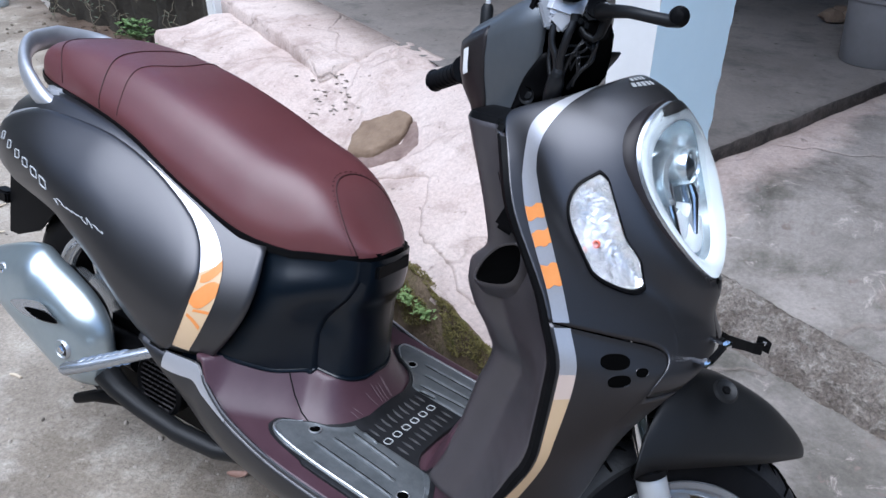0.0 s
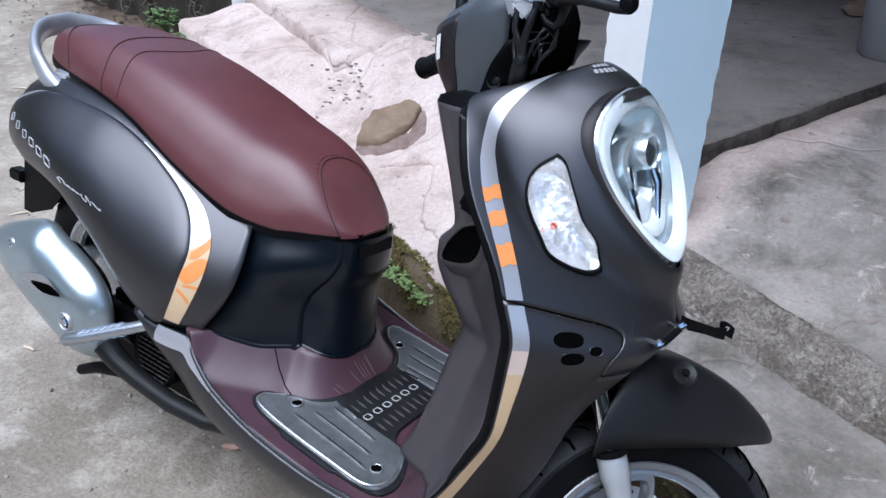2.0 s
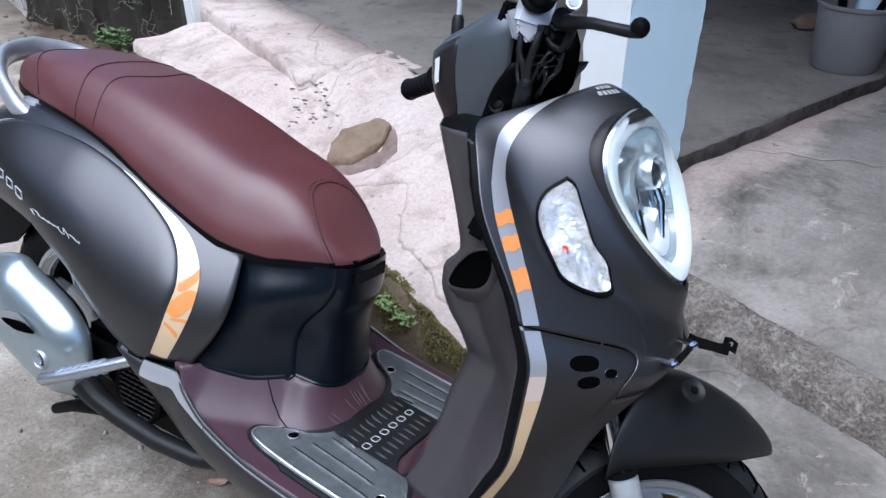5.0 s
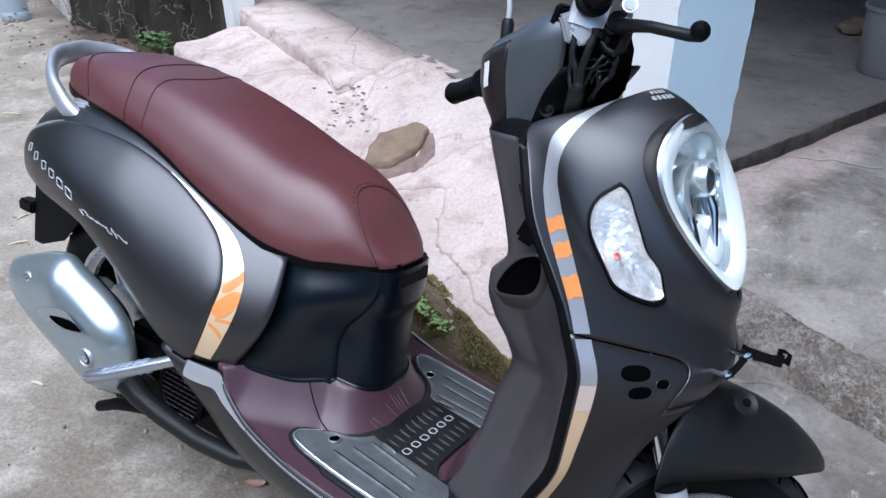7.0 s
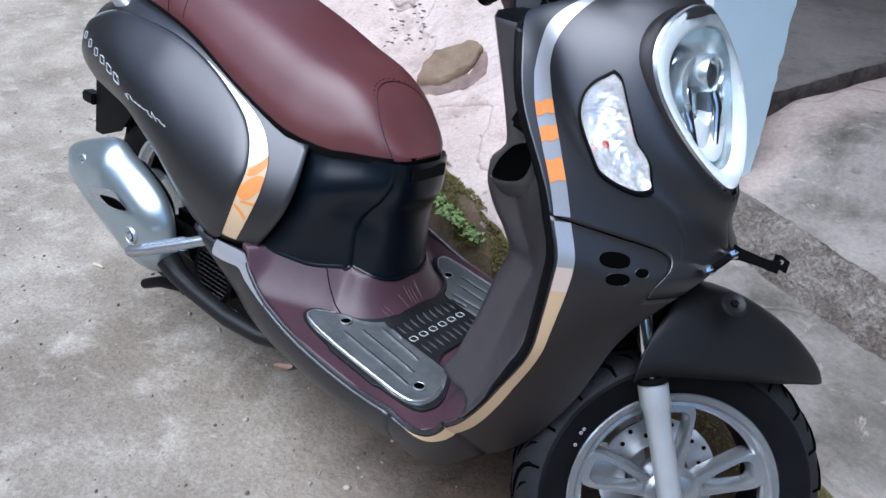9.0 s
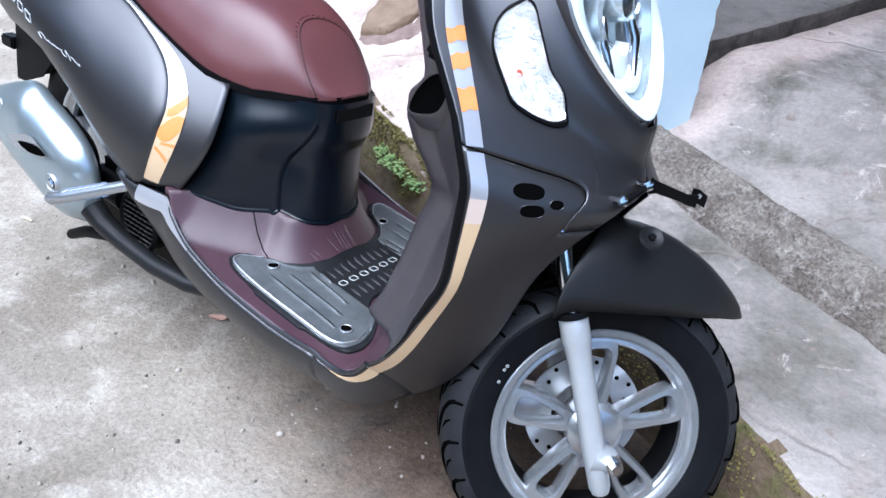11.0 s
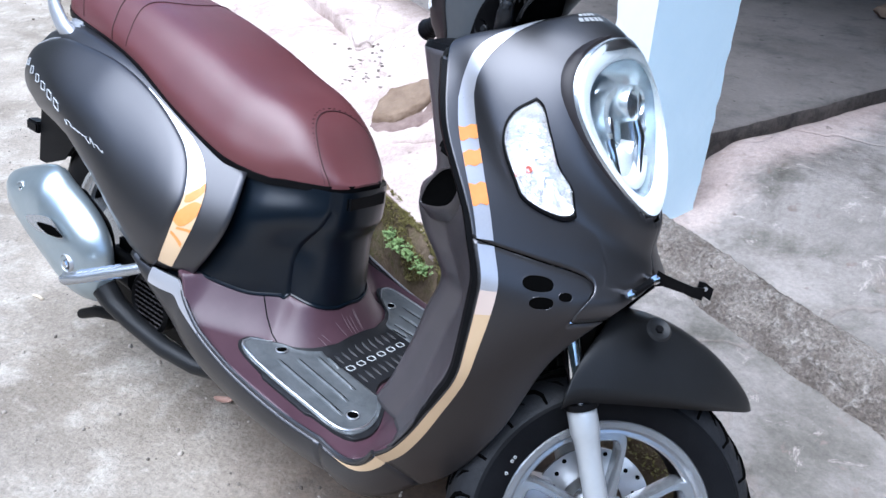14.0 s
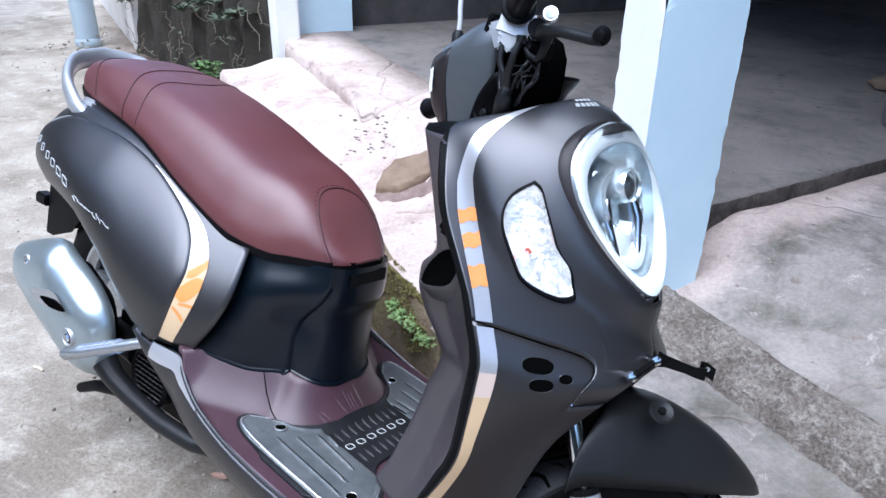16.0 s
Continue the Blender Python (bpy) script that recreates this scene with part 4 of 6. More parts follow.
FOOT_LINE = np.array([(x, curve(FOOT_W, x)[0]) for x in steps(40, -0.22, -0.04)] + [(-0.04 + 0.045 * math.sin(a), 0.087 * math.cos(a)) for a in steps(30, 0, math.pi / 2)])
KICK = [(0, 0.142, 0.05), (0.08, 0.165, 0.042), (0.11, 0.188, 0.045), (0.14, 0.214, 0.056), (0.19, 0.224, 0.11), (0.22, 0.224, 0.12)]


def floor_height(x, y):
    z = curve([(-0.2, 0.335), (-0.1, 0.312), (0, 0.293), (0.1, 0.279), (0.25, 0.262), (0.33, 0.264)], x)[0]
    y = abs(y)
    inside = y < curve(FOOT_W, x)[0] if x < -0.04 else math.hypot((x + 0.04) / 0.045, y / 0.087) < 1
    d = 0.0 if inside else np.hypot(FOOT_LINE[:, 0] - x, FOOT_LINE[:, 1] - y).min()
    z += 0.068 * (1 - min(1.0, d / 0.058)) ** 1.8
    z += 0.03 * smooth(-0.15, -0.195, x) * smooth(0.15, 0.2, y)
    z = min(z, 0.392)
    start, wide = curve(KICK, y)
    return z + 0.08 * smooth(start, start + wide, x)


# -- inner leg shield: height, back edge of the tunnel, its half width, its middle --
IN_K = [(0.325, 0.212, 0.15, 0.06), (0.373, 0.23, 0.138, 0.055), (0.42, 0.238, 0.121, 0.055), (0.474, 0.245, 0.107, 0.06), (0.532, 0.26, 0.103, 0.07), (0.563, 0.254, 0.115, 0.075), (0.603, 0.232, 0.125, 0.08), (0.64, 0.222, 0.131, 0.08), (0.66, 0.222, 0.131, 0.08), (0.69, 0.242, 0.13, 0.08), (0.72, 0.235, 0.13, 0.08), (0.84, 0.185, 0.12, 0.07)]


def rim_at(z):
    us = steps(300, 0.2, 1)
    u = min(us, key=lambda q: abs(curve(C_RIM, q)[2] - z))
    return cowl_surface(u, 0.0)


def inner_side(z):
    """From the rim over a valley and along the flat side of the tunnel to its middle."""
    xr, yw, yc = curve(IN_K, z)
    r = rim_at(z)
    low = 1 - smooth(0.54, 0.62, z)
    a = Vector((r.x - 0.006 - 0.014 * smooth(0.34, 0.46, z), r.y + 0.016, z))
    v = Vector((min(r.x - 0.035, xr + 0.056), -yw - 0.006 - 0.01 * low, z))
    e = Vector((xr, -yw + 0.004, z))
    return [Vector((r.x - 0.006, r.y + 0.004, z)), a, a.lerp(v, 0.5) + Vector((0.004, 0.004, 0)), v.lerp(a, 0.1), v, v.lerp(e, 0.12), v.lerp(e, 0.5) + Vector((0, -0.002, 0)), v.lerp(e, 0.9), e + Vector((-0.003, 0.006, 0)), Vector((xr - 0.008, -yc, z)), Vector((xr - 0.01, 0, z))]


rows = []
for z in steps(72, 0.325, 0.84):
    side = [Vector((p.x, p.y, max(p.z, floor_height(p.x, p.y) - 0.006))) for p in inner_side(z)]
    rows.append(side + [Vector((p.x, -p.y, p.z)) for p in side[-2::-1]])
SHIELD = part("leg_shield", sheet(rows), SHIELD_M, SC, "dark grey inner leg shield", thick=0.004, core=(0.6, 0, 0.55))
rows = []
for z in steps(60, 0.335, 0.838):
    r = rim_at(z)
    k = 0.2 + 0.8 * smooth(0.34, 0.46, z)
    rows.append([Vector((r.x + 0.001, r.y - 0.001, z)), Vector((r.x - 0.006 * k, r.y - 0.0015, z)), Vector((r.x - 0.013 * k, r.y + 0.004, z)), Vector((r.x - 0.013 * k, r.y + 0.016, z)), Vector((r.x - 0.004 * k, r.y + 0.018, z))])
both("rim_trim", sheet(rows), BLACK, "black trim along the rim of the cowl", parent=SHIELD)
rows = []
for z, k in ((0.839, 1.0), (0.848, 0.97), (0.852, 0.8), (0.853, 0.4), (0.853, 0.02)):
    side = inner_side(0.839)
    ring = [Vector((0.25 + (p.x - 0.25) * k, p.y * k, z)) for p in side]
    rows.append(ring + [Vector((p.x, -p.y, p.z)) for p in ring[-2::-1]])
part("top_lid", sheet(rows), BLACK, SC, "dark lid behind the cowl")
# pockets at the sides: a rounded lip round a black sheet that paints the mouth's shade
POCKET = [(0.249, 0.154, 0.672), (0.262, 0.155, 0.692), (0.277, 0.157, 0.706), (0.298, 0.158, 0.712), (0.306, 0.162, 0.69), (0.3, 0.164, 0.668), (0.279, 0.161, 0.656), (0.245, 0.153, 0.65)]
for sgn in (-1, 1):
    mouth = []
    for t in steps(41, 0, 8)[:-1]:
        i, f = int(t), t - int(t)
        a, b, c, d = (Vector(POCKET[(i + q) % 8]) for q in (-1, 0, 1, 2))
        p = 0.5 * (2 * b + (c - a) * f + (2 * a - 5 * b + 4 * c - d) * f * f + (3 * b - a - 3 * c + d) * f ** 3)
        mouth.append(Vector((p.x, sgn * p.y, p.z)))
    m = sum(mouth, Vector()) / len(mouth)
    back = Vector((0.02, -sgn * 0.03, -0.03))
    lip = part("pocket", sheet([[m + (p - m) * k + back * w for p in mouth] for k, w in ((1.16, 0.55), (1.1, 0.16), (1.06, 0.03), (1.0, 0.0), (0.95, 0.05))], True), SHIELD_M, SHIELD, "open dark storage pocket")
    part("pocket_shade", sheet([[m + (p - m) * k + back * w for p in mouth] for k, w in ((0.955, 0.04), (0.85, 0.12), (0.4, 0.14), (0.0, 0.14))], True), VOID, lip)
part("bag_hook", tube([(0.262, -0.15, 0.778), (0.258, -0.152, 0.79), (0.262, -0.152, 0.8), (0.272, -0.15, 0.801), (0.278, -0.146, 0.781)], 0.003, 8), BLACK, SHIELD, "black bag hook")
key = part("key_block", box(bmesh.new(), (-0.014, -0.01, -0.03), (0.014, 0.01, 0.03), Matrix.Translation((0.282, -0.143, 0.748)) @ pose(0, 0, 0, 0, 22, 15), 0.005), BLACK, SHIELD, "black key block")
part("key_slot", tube([(0.276, -0.155, 0.752), (0.279, -0.155, 0.765)], 0.003, 8), CHROME_D, key, "bright key slot")

# -- seat --
SEAT_K = [(-0.8, 0.03, 0.76, 0.772), (-0.785, 0.07, 0.748, 0.79), (-0.74, 0.1, 0.737, 0.806), (-0.65, 0.12, 0.727, 0.816), (-0.55, 0.13, 0.714, 0.808), (-0.45, 0.137, 0.692, 0.792), (-0.31, 0.143, 0.634, 0.755), (-0.19, 0.14, 0.59, 0.715), (-0.13, 0.126, 0.577, 0.7), (-0.09, 0.112, 0.573, 0.684), (-0.055, 0.096, 0.577, 0.66), (-0.025, 0.078, 0.576, 0.628), (0.0, 0.058, 0.577, 0.6), (0.013, 0.04, 0.578, 0.588), (0.018, 0.028, 0.58, 0.584)]
SECTION = [(0, 1, 0), (0.12, 1.01, 0.14), (0.4, 0.9, 0.55), (0.56, 0.74, 0.84), (0.68, 0.57, 0.955), (0.8, 0.38, 0.988), (1, 0, 1)]


def seat_surface(x, a):
    w, lo, hi = curve(SEAT_K, x)
    c, s = math.cos(a), math.sin(a)
    q = 1 - abs(a - math.pi / 2) / (math.pi / 2)
    fy, fz = curve(SECTION, q)
    k = smooth(-0.68, -0.45, x) * (1 - smooth(-0.12, -0.03, x))
    return Vector((x, w * math.copysign(k * fy + (1 - k) * abs(c) ** 0.6, c), lo + (hi - lo) * (k * fz + (1 - k) * abs(s) ** 0.66)))


xs = [-0.8, -0.797, -0.79, -0.78] + steps(60, -0.765, 0.0) + [0.006, 0.011, 0.015, 0.018]
SEATOB = part("seat", sheet([[seat_surface(x, a) for a in steps(49, 0, math.pi)] for x in xs], True, True), SEAT, SC, "maroon stitched vinyl seat")


def seam(xf, a0=0.05, a1=math.pi - 0.05, r=0.0012):
    pts = [seat_surface(xf(a), a) for a in steps(40, a0, a1)]
    return tube([p + 0.0006 * Vector((0, p.y, p.z - 0.6)).normalized() for p in pts], r, 6)


part("seam", seam(lambda a: -0.532 - 0.025 * math.sin(a) ** 4), SEAM_M, SEATOB, "dark stitched seam")
part("seam", seam(lambda a: -0.655 - 0.075 * math.sin(a) ** 2), SEAM_M, SEATOB, "dark stitched seam")
part("seam", seam(lambda a: -0.006 - 0.045 * math.sin(a) ** 2 - 0.035 * math.sin(a) ** 10), SEAM_M, SEATOB, "dark stitched seam")
bm = bmesh.new()
for a in steps(46, 0.12, math.pi - 0.12):
    xf = -0.012 - 0.045 * math.sin(a) ** 2 - 0.035 * math.sin(a) ** 10
    p, q = seat_surface(xf, a), seat_surface(xf, a + 0.03)
    up = Vector((0, p.y, p.z - 0.6)).normalized() * 0.0004
    tube([p + up, q + up], 0.0008, 5, bm)
part("stitching", bm, SEAM_M, SEATOB, "row of dark stitches")
part("inset_seam", seam(lambda a: -0.478 - 0.02 * math.sin(a) ** 4 + 0.03 * math.sin(a) ** 12, 0.2, math.pi - 0.2, 0.0009), SEAM_M, SEATOB, "stitched inset edge")
part("seat_base", sheet([[Vector((x, (curve(SEAT_K, x)[0] + 0.003) * s, curve(SEAT_K, x)[1] + dz)) for s, dz in ((-1, 0.004), (-1, -0.008), (1, -0.008), (1, 0.004))] for x in steps(30, -0.79, 0.017)], True, True), BLACK, SEATOB, "black seat base")

# -- black panel below the seat --
P_K = [(0.574, 0.004, 0.066, 0.024, -0.14, 0.13), (0.548, 0.004, 0.068, 0.024, -0.138, 0.133), (0.51, -0.01, 0.076, 0.022, -0.13, 0.145), (0.485, -0.03, 0.08, 0.012, -0.132, 0.153), (0.46, -0.048, 0.083, 0.009, -0.138, 0.163), (0.43, -0.056, 0.088, 0.008, -0.155, 0.175), (0.385, -0.056, 0.09, 0.008, -0.18, 0.192), (0.34, -0.054, 0.09, 0.006, -0.2, 0.2)]
rows = []
for z in steps(40, 0.574, 0.32):
    cx, cy, fx, sx, sy = curve([(-k[0], *k[1:]) for k in P_K], -z)
    swell = 0.003 + 0.011 * smooth(0.45, 0.525, z) * (1 - 1.1 * smooth(0.528, 0.574, z))
    c, q = Vector((cx, -cy, z)), Vector((sx, -sy + 0.004, z))
    d = (q - c).normalized()
    side = [Vector((sx - 0.06, -sy, z)), q, c.lerp(q, 0.66) + Vector((0.0, -0.003 - swell, 0)), c.lerp(q, 0.33) + Vector((0.001, -0.003 - swell, 0)), c + d * 0.014, c + d * 0.005 + Vector((0, -0.0005, 0)), c + Vector((0.0002, 0.001, 0)), c + Vector((0.002, 0.0065, 0)), Vector((cx * 0.45 + fx * 0.55, -cy * 0.82, z)), Vector((cx * 0.15 + fx * 0.85, -cy * 0.58, z)), Vector((fx - 0.001, -cy * 0.28, z)), Vector((fx, 0, z))]
    rows.append(side + [Vector((p.x, -p.y, p.z)) for p in side[-2::-1]])
PANEL_ROWS = rows
CENTRE = part("centre_panel", sheet(rows), PANEL, SC, "black panel under the seat")
part("latch", box(bmesh.new(), (-0.02, -0.045, 0.54), (0.024, 0.045, 0.568), bevel=0.004), BLACK, CENTRE, "black seat latch")



# -- footboard --
rows = []
for x in steps(146, -0.2, 0.305):
    us = steps(100)
    w = min((abs(curve(S_TOP, u)[0] - x), -curve(S_TOP, u)[1]) for u in us[24:])[1] if x < 0.24 else 0.214 - 0.3 * (x - 0.24)
    rows.append([Vector((x, w * y, floor_height(x, w * y))) for y in steps(111, -1, 1)])
FLOORB = part("footboard", sheet(rows), BROWN, SC, "maroon plastic footboard, scuffed", thick=0.012, core=(0, 0, -5))
for s in (1, -1):
    part("seam", tube([(x, s * y, floor_height(x, y) + 0.0004) for x, y in ((-0.112, -0.098), (-0.1, -0.108), (-0.085, -0.117), (-0.065, -0.123), (-0.045, -0.127), (-0.026, -0.13))], 0.0011, 6), BLACK, FLOORB, "dark joint")
both("trim_edge", tube([skirt_surface(u, 0.0) + Vector((0, 0.0, 0.003)) for u in steps(40, 0.3, 0.9)] + [corner(w, 0.0) + Vector((0, 0, 0.003)) for w in steps(12, 0.05, 1)], 0.0038, 8), BODY)

# the thin dark lip where the panel under the seat meets the footboard
lip = []
for col in range(1, len(PANEL_ROWS[0]) - 1):
    line = [r[col] for r in PANEL_ROWS][::-1]
    gap = [p.z - floor_height(p.x, p.y) for p in line]
    k = next((i for i in range(1, len(line)) if gap[i - 1] < 0 <= gap[i]), None)
    if k:
        lip.append(line[k - 1].lerp(line[k], gap[k - 1] / (gap[k - 1] - gap[k])))
keys = [(i, *p) for i, p in enumerate(lip)]
part("panel_lip", tube([curve(keys, t) for t in steps(90, 0, len(lip) - 1)], 0.0036, 8), PANEL, CENTRE, "dark lower lip of the panel")

# pale scuffs left by shoes on the kick below the panel
random.seed(9)
for i in range(9):
    y0 = random.uniform(-0.085, 0.02)
    x0, x1 = random.uniform(0.012, 0.022), random.uniform(0.028, 0.04)
    part("scuff", tube([(x0 + (x1 - x0) * f, y0 + 0.012 * f, floor_height(x0 + (x1 - x0) * f, y0 + 0.012 * f) + 0.0002) for f in steps(6)], [0.0002, 0.0006, 0.0007, 0.0006, 0.0004, 0.0002], 5), SCUFF, FLOORB, "pale shoe scuff")

# one rubber mat with a raised foot plate at each side: its back and front edge by the distance from the middle
MAT_B = [(0, 0.042), (0.045, 0.041), (0.062, 0.037), (0.087, 0.028), (0.118, 0.004), (0.131, -0.02), (0.156, -0.054), (0.168, -0.061), (0.18, -0.06), (0.192, -0.045), (0.199, -0.01), (0.202, 0.033)]
MAT_F = [(0, 0.138), (0.045, 0.139), (0.062, 0.144), (0.077, 0.154), (0.09, 0.182), (0.105, 0.199), (0.124, 0.209), (0.156, 0.216), (0.18, 0.211), (0.192, 0.197), (0.199, 0.165), (0.202, 0.124)]


def mat_sheet(y0, y1, grow, top, n=40, m=40):
    """A slab on the footboard between two distances from the middle, its edges rounded down."""
    rows = []
    for k, y in enumerate(steps(n, y0, y1)):
        q = abs(y)
        a, b = curve(MAT_B, q)[0] - grow, curve(MAT_F, q)[0] + grow
        row = []
        for i, f in enumerate([0.0, 0.0, 0.01] + steps(m, 0.03, 0.97) + [0.99, 1.0, 1.0]):
            x = a + (b - a) * f
            edge = i in (0, m + 5)
            lip = 0.0018 if (i in (1, m + 4) or k in (0, n - 1)) else 0.0
            row.append(Vector((x, y, floor_height(x, y) + (-0.003 if edge else top - lip))))
        rows.append(row)
    rows.insert(0, [p - Vector((0, 0, top + 0.003)) for p in rows[0]])
    rows.append([p - Vector((0, 0, top + 0.003)) for p in rows[-1]])
    return sheet(rows)


MAT = part("foot_mat", mat_sheet(-0.206, 0.206, 0.005, 0.006, 90), MATRUB, SC, "black rubber foot mat, dusty")
for s in (1, -1):
    fp = part("foot_plate", mat_sheet(s * 0.083, s * 0.198, -0.004, 0.0095, 40), PLATE, MAT, "scuffed grey metal foot plate")
    # the highlight on the plate's outer edge, put in as a bright line
    lip = [(-0.03, 0.139), (-0.046, 0.156), (-0.054, 0.168), (-0.054, 0.178), (-0.042, 0.188), (0.01, 0.1935), (0.06, 0.1945), (0.11, 0.194), (0.16, 0.193), (0.186, 0.189), (0.2, 0.176), (0.206, 0.155), (0.202, 0.132), (0.192, 0.112)]
    pts = [curve([(i, *p) for i, p in enumerate(lip)], t) for t in steps(60, 0, 13)]
    part("edge_highlight", tube([(x, s * y, floor_height(x, y) + 0.0095) for x, y in pts], [0.0008 + 0.0014 * smooth(0, 12, min(i, 59 - i)) for i in range(60)], 6), STEEL, fp, "bright highlight line along the edge of the plate")
    for x0, y0, x1, y1 in ((0.012, 0.163, 0.168, 0.167), (0.028, 0.134, 0.152, 0.138), (0.042, 0.101, 0.137, 0.109), (0.052, 0.086, 0.084, 0.09)):
        g = tube([(x0 + (x1 - x0) * f, s * (y0 + (y1 - y0) * f), floor_height(x0 + (x1 - x0) * f, y0 + (y1 - y0) * f) + 0.0092) for f in steps(10)], [0.001] + [0.0034] * 8 + [0.001], 8)
        part("ridge", g, PLATE, fp)
        # the ridge's shadow line, drawn as a thin black bar
        g = tube([(x0 + (x1 - x0) * f, s * (y0 - 0.0048 + (y1 - y0) * f), floor_height(x0 + (x1 - x0) * f, y0 - 0.005 + (y1 - y0) * f) + 0.0092) for f in steps(10)], [0.0006] + [0.0011] * 8 + [0.0006], 6)
        part("ridge_shadow", g, VOID, fp)
    for hx, hy in ((-0.005, 0.139), (0.178, 0.152)):
        hm = Matrix.Translation((hx, s * hy, floor_height(hx, hy) + 0.0102)) @ pose(0, 0, 0, 90, 0, 0)
        hole = part("bolt_hole", revolve([(0.0085, 0.0004), (0.0092, 0.001), (0.0105, 0.0006), (0.0112, -0.001)], 24, hm), STEEL, fp)
        # a black disc for the shade in the hole
        part("hole_shade", revolve([(0.0, 0.0005), (0.0087, 0.0005)], 24, hm), VOID, hole)
for i in range(9):
    y = -0.068 + 0.017 * i
    for x0, x1 in ((0.05, 0.074), (0.107, 0.132)):
        part("rib", tube([(x, y, floor_height(x, y) + 0.0058) for x in steps(5, x0, x1)], [0.001, 0.0032, 0.0034, 0.0032, 0.001], 6), MATRUB, MAT)
for i in range(6):
    y = -0.068 + 0.0258 * i
    ring = [(0.0905 + 0.0062 * a, y + 0.0072 * b, floor_height(0.0905, y) + 0.0066) for a, b in ((-1, -0.7), (-1, 0.7), (-0.4, 1), (0.4, 1), (1, 0.7), (1, -0.7), (0.4, -1), (-0.4, -1))]
    part("mark_bar", tube(ring + ring[:1], 0.0011, 6), MARK, MAT, "pale raised mark")


# -- headlight --
def lamp(r, t, lift=0.0, sag=0.0):
    y, dz = LAMP[2] * r * math.cos(t) * (1 + 0.26 * math.sin(t)), LAMP[3] * r * math.sin(t)
    n = Vector((0.9, 0, 0.436))
    return Vector((LAMP[0] - 0.49 * dz - 4 * y * y, y, LAMP[1] + dz)) + n * lift


def lamp_sheet(profile, n=56, bm=None):
    return sheet([[lamp(r, t, l) for t in steps(n + 1, 0, 2 * math.pi)[:-1]] for r, l in profile], True, False, bm)


HL = part("headlight", lamp_sheet([(1.05, -0.03), (1.045, -0.004), (1.02, 0.005), (0.98, 0.006), (0.93, -0.004)]), BODY_K, SC, "large oval headlight with clear lens")
part("chrome_ring", lamp_sheet([(1.0, 0.0), (0.99, 0.007), (0.975, 0.009), (0.962, 0.006), (0.955, -0.002)]), SILVER, HL, "thin chrome ring")
part("light_ring", lamp_sheet([(0.958, 0.0), (0.945, 0.005), (0.9, 0.0055), (0.8, 0.002), (0.73, -0.004), (0.715, -0.012)]), FROST, HL, "wide frosted ring")
bm = bmesh.new()
for i in range(60):
    t = radians(90) + radians(110) * i / 59
    tube([lamp(r, t, l) for r, l in ((0.93, 0.0057), (0.86, 0.0048), (0.77, 0.0008))], 0.0006, 4, bm)
tagged(part("light_ring_ribs", bm, FROST, HL, "fine ribs in the frosted ring"), kind="stuff")
part("reflector", lamp_sheet([(0.72, -0.008), (0.69, -0.022), (0.57, -0.036), (0.3, -0.044), (0.0, -0.046)]), REFLECT, HL, "silvery reflector")
pm = Matrix.Translation(lamp(0.28, math.pi / 2, -0.012)) @ pose(0, 0, 0, 0, 0, -90) @ pose(0, 0, 0, 14, 0, 0)
proj = part("projector", revolve([(0.0175, 0.01), (0.0195, 0.0125), (0.0215, 0.01), (0.0225, 0.0), (0.024, -0.018), (0.03, -0.026)], 36), REFLECT, HL, "round chrome projector", move=pm)
part("projector_bar", box(bmesh.new(), (-0.0012, 0.004, -0.02), (0.0012, 0.0165, 0.02), None, 0.0004), REFLECT, proj, "bright bar across the projector", move=pm)
part("projector_lens", revolve([(0.0, 0.016), (0.007, 0.015), (0.013, 0.012), (0.018, 0.007)], 32), LENS, proj, "dark convex glass", move=pm)
for k in (-1, 1):
    a, b, c = lamp(0.3, radians(90 + 60 * k), -0.02), lamp(0.42, radians(90 + 105 * k), -0.02), lamp(0.6, radians(90 + 150 * k), -0.022)
    part("lamp_fin", tube([a, b, c], [0.006, 0.008, 0.003], 10), CHROME, HL, "bright lamp fin")
part("lamp_brow", sheet([[lamp(r, radians(90 + a), -0.03 + 0.02 * q) for r, q in ((0.5, 0.0), (0.47, 0.9), (0.42, 1.0), (0.39, 0.2))] for a in steps(20, -100, 100)]), REFLECT, HL, "curved silvery brow over the projector", thick=0.001)
part("lower_reflector", sheet([[lamp(r, radians(270 + a), l) for r, l in ((0.62, -0.014), (0.46, -0.026), (0.24, -0.018), (0.12, -0.03))] for a in steps(20, -58, 58)]), FROST, HL, "pale lower reflector bowl", thick=0.001)
glass = part("lens", lamp_sheet([(0.985, 0.006)] + [(r, 0.007 + 0.027 * (1 - r**2.4) ** 0.75) for r in (0.97, 0.94, 0.88, 0.8, 0.65, 0.45, 0.25, 0.1, 0.0)]), GLASS, HL, "clear domed lens")
glass.visible_shadow = False

# -- indicators in the cowl --
IND = [(0, 0.352, 0.412), (0.1, 0.375, 0.355), (0.2, 0.415, 0.307), (0.33, 0.47, 0.274), (0.42, 0.505, 0.268), (0.5, 0.527, 0.325), (0.6, 0.543, 0.46), (0.66, 0.535, 0.525), (0.73, 0.5, 0.515), (0.81, 0.462, 0.466), (0.9, 0.405, 0.443), (0.96, 0.365, 0.432), (1, 0.352, 0.412)]


def ind_sheet(profile, n=48):
    mu, mv = 0.455, 0.385
    rows = []
    for k, off in profile:
        row = []
        for w in steps(n + 1)[:-1]:
            u, v = curve(IND, w)
            uu, vv = mu + (u - mu) * k, mv + (v - mv) * k
            row.append(cowl_surface(uu, vv) + off * normal_at(cowl_surface, uu, vv))
        rows.append(row)
    return sheet(rows, True)


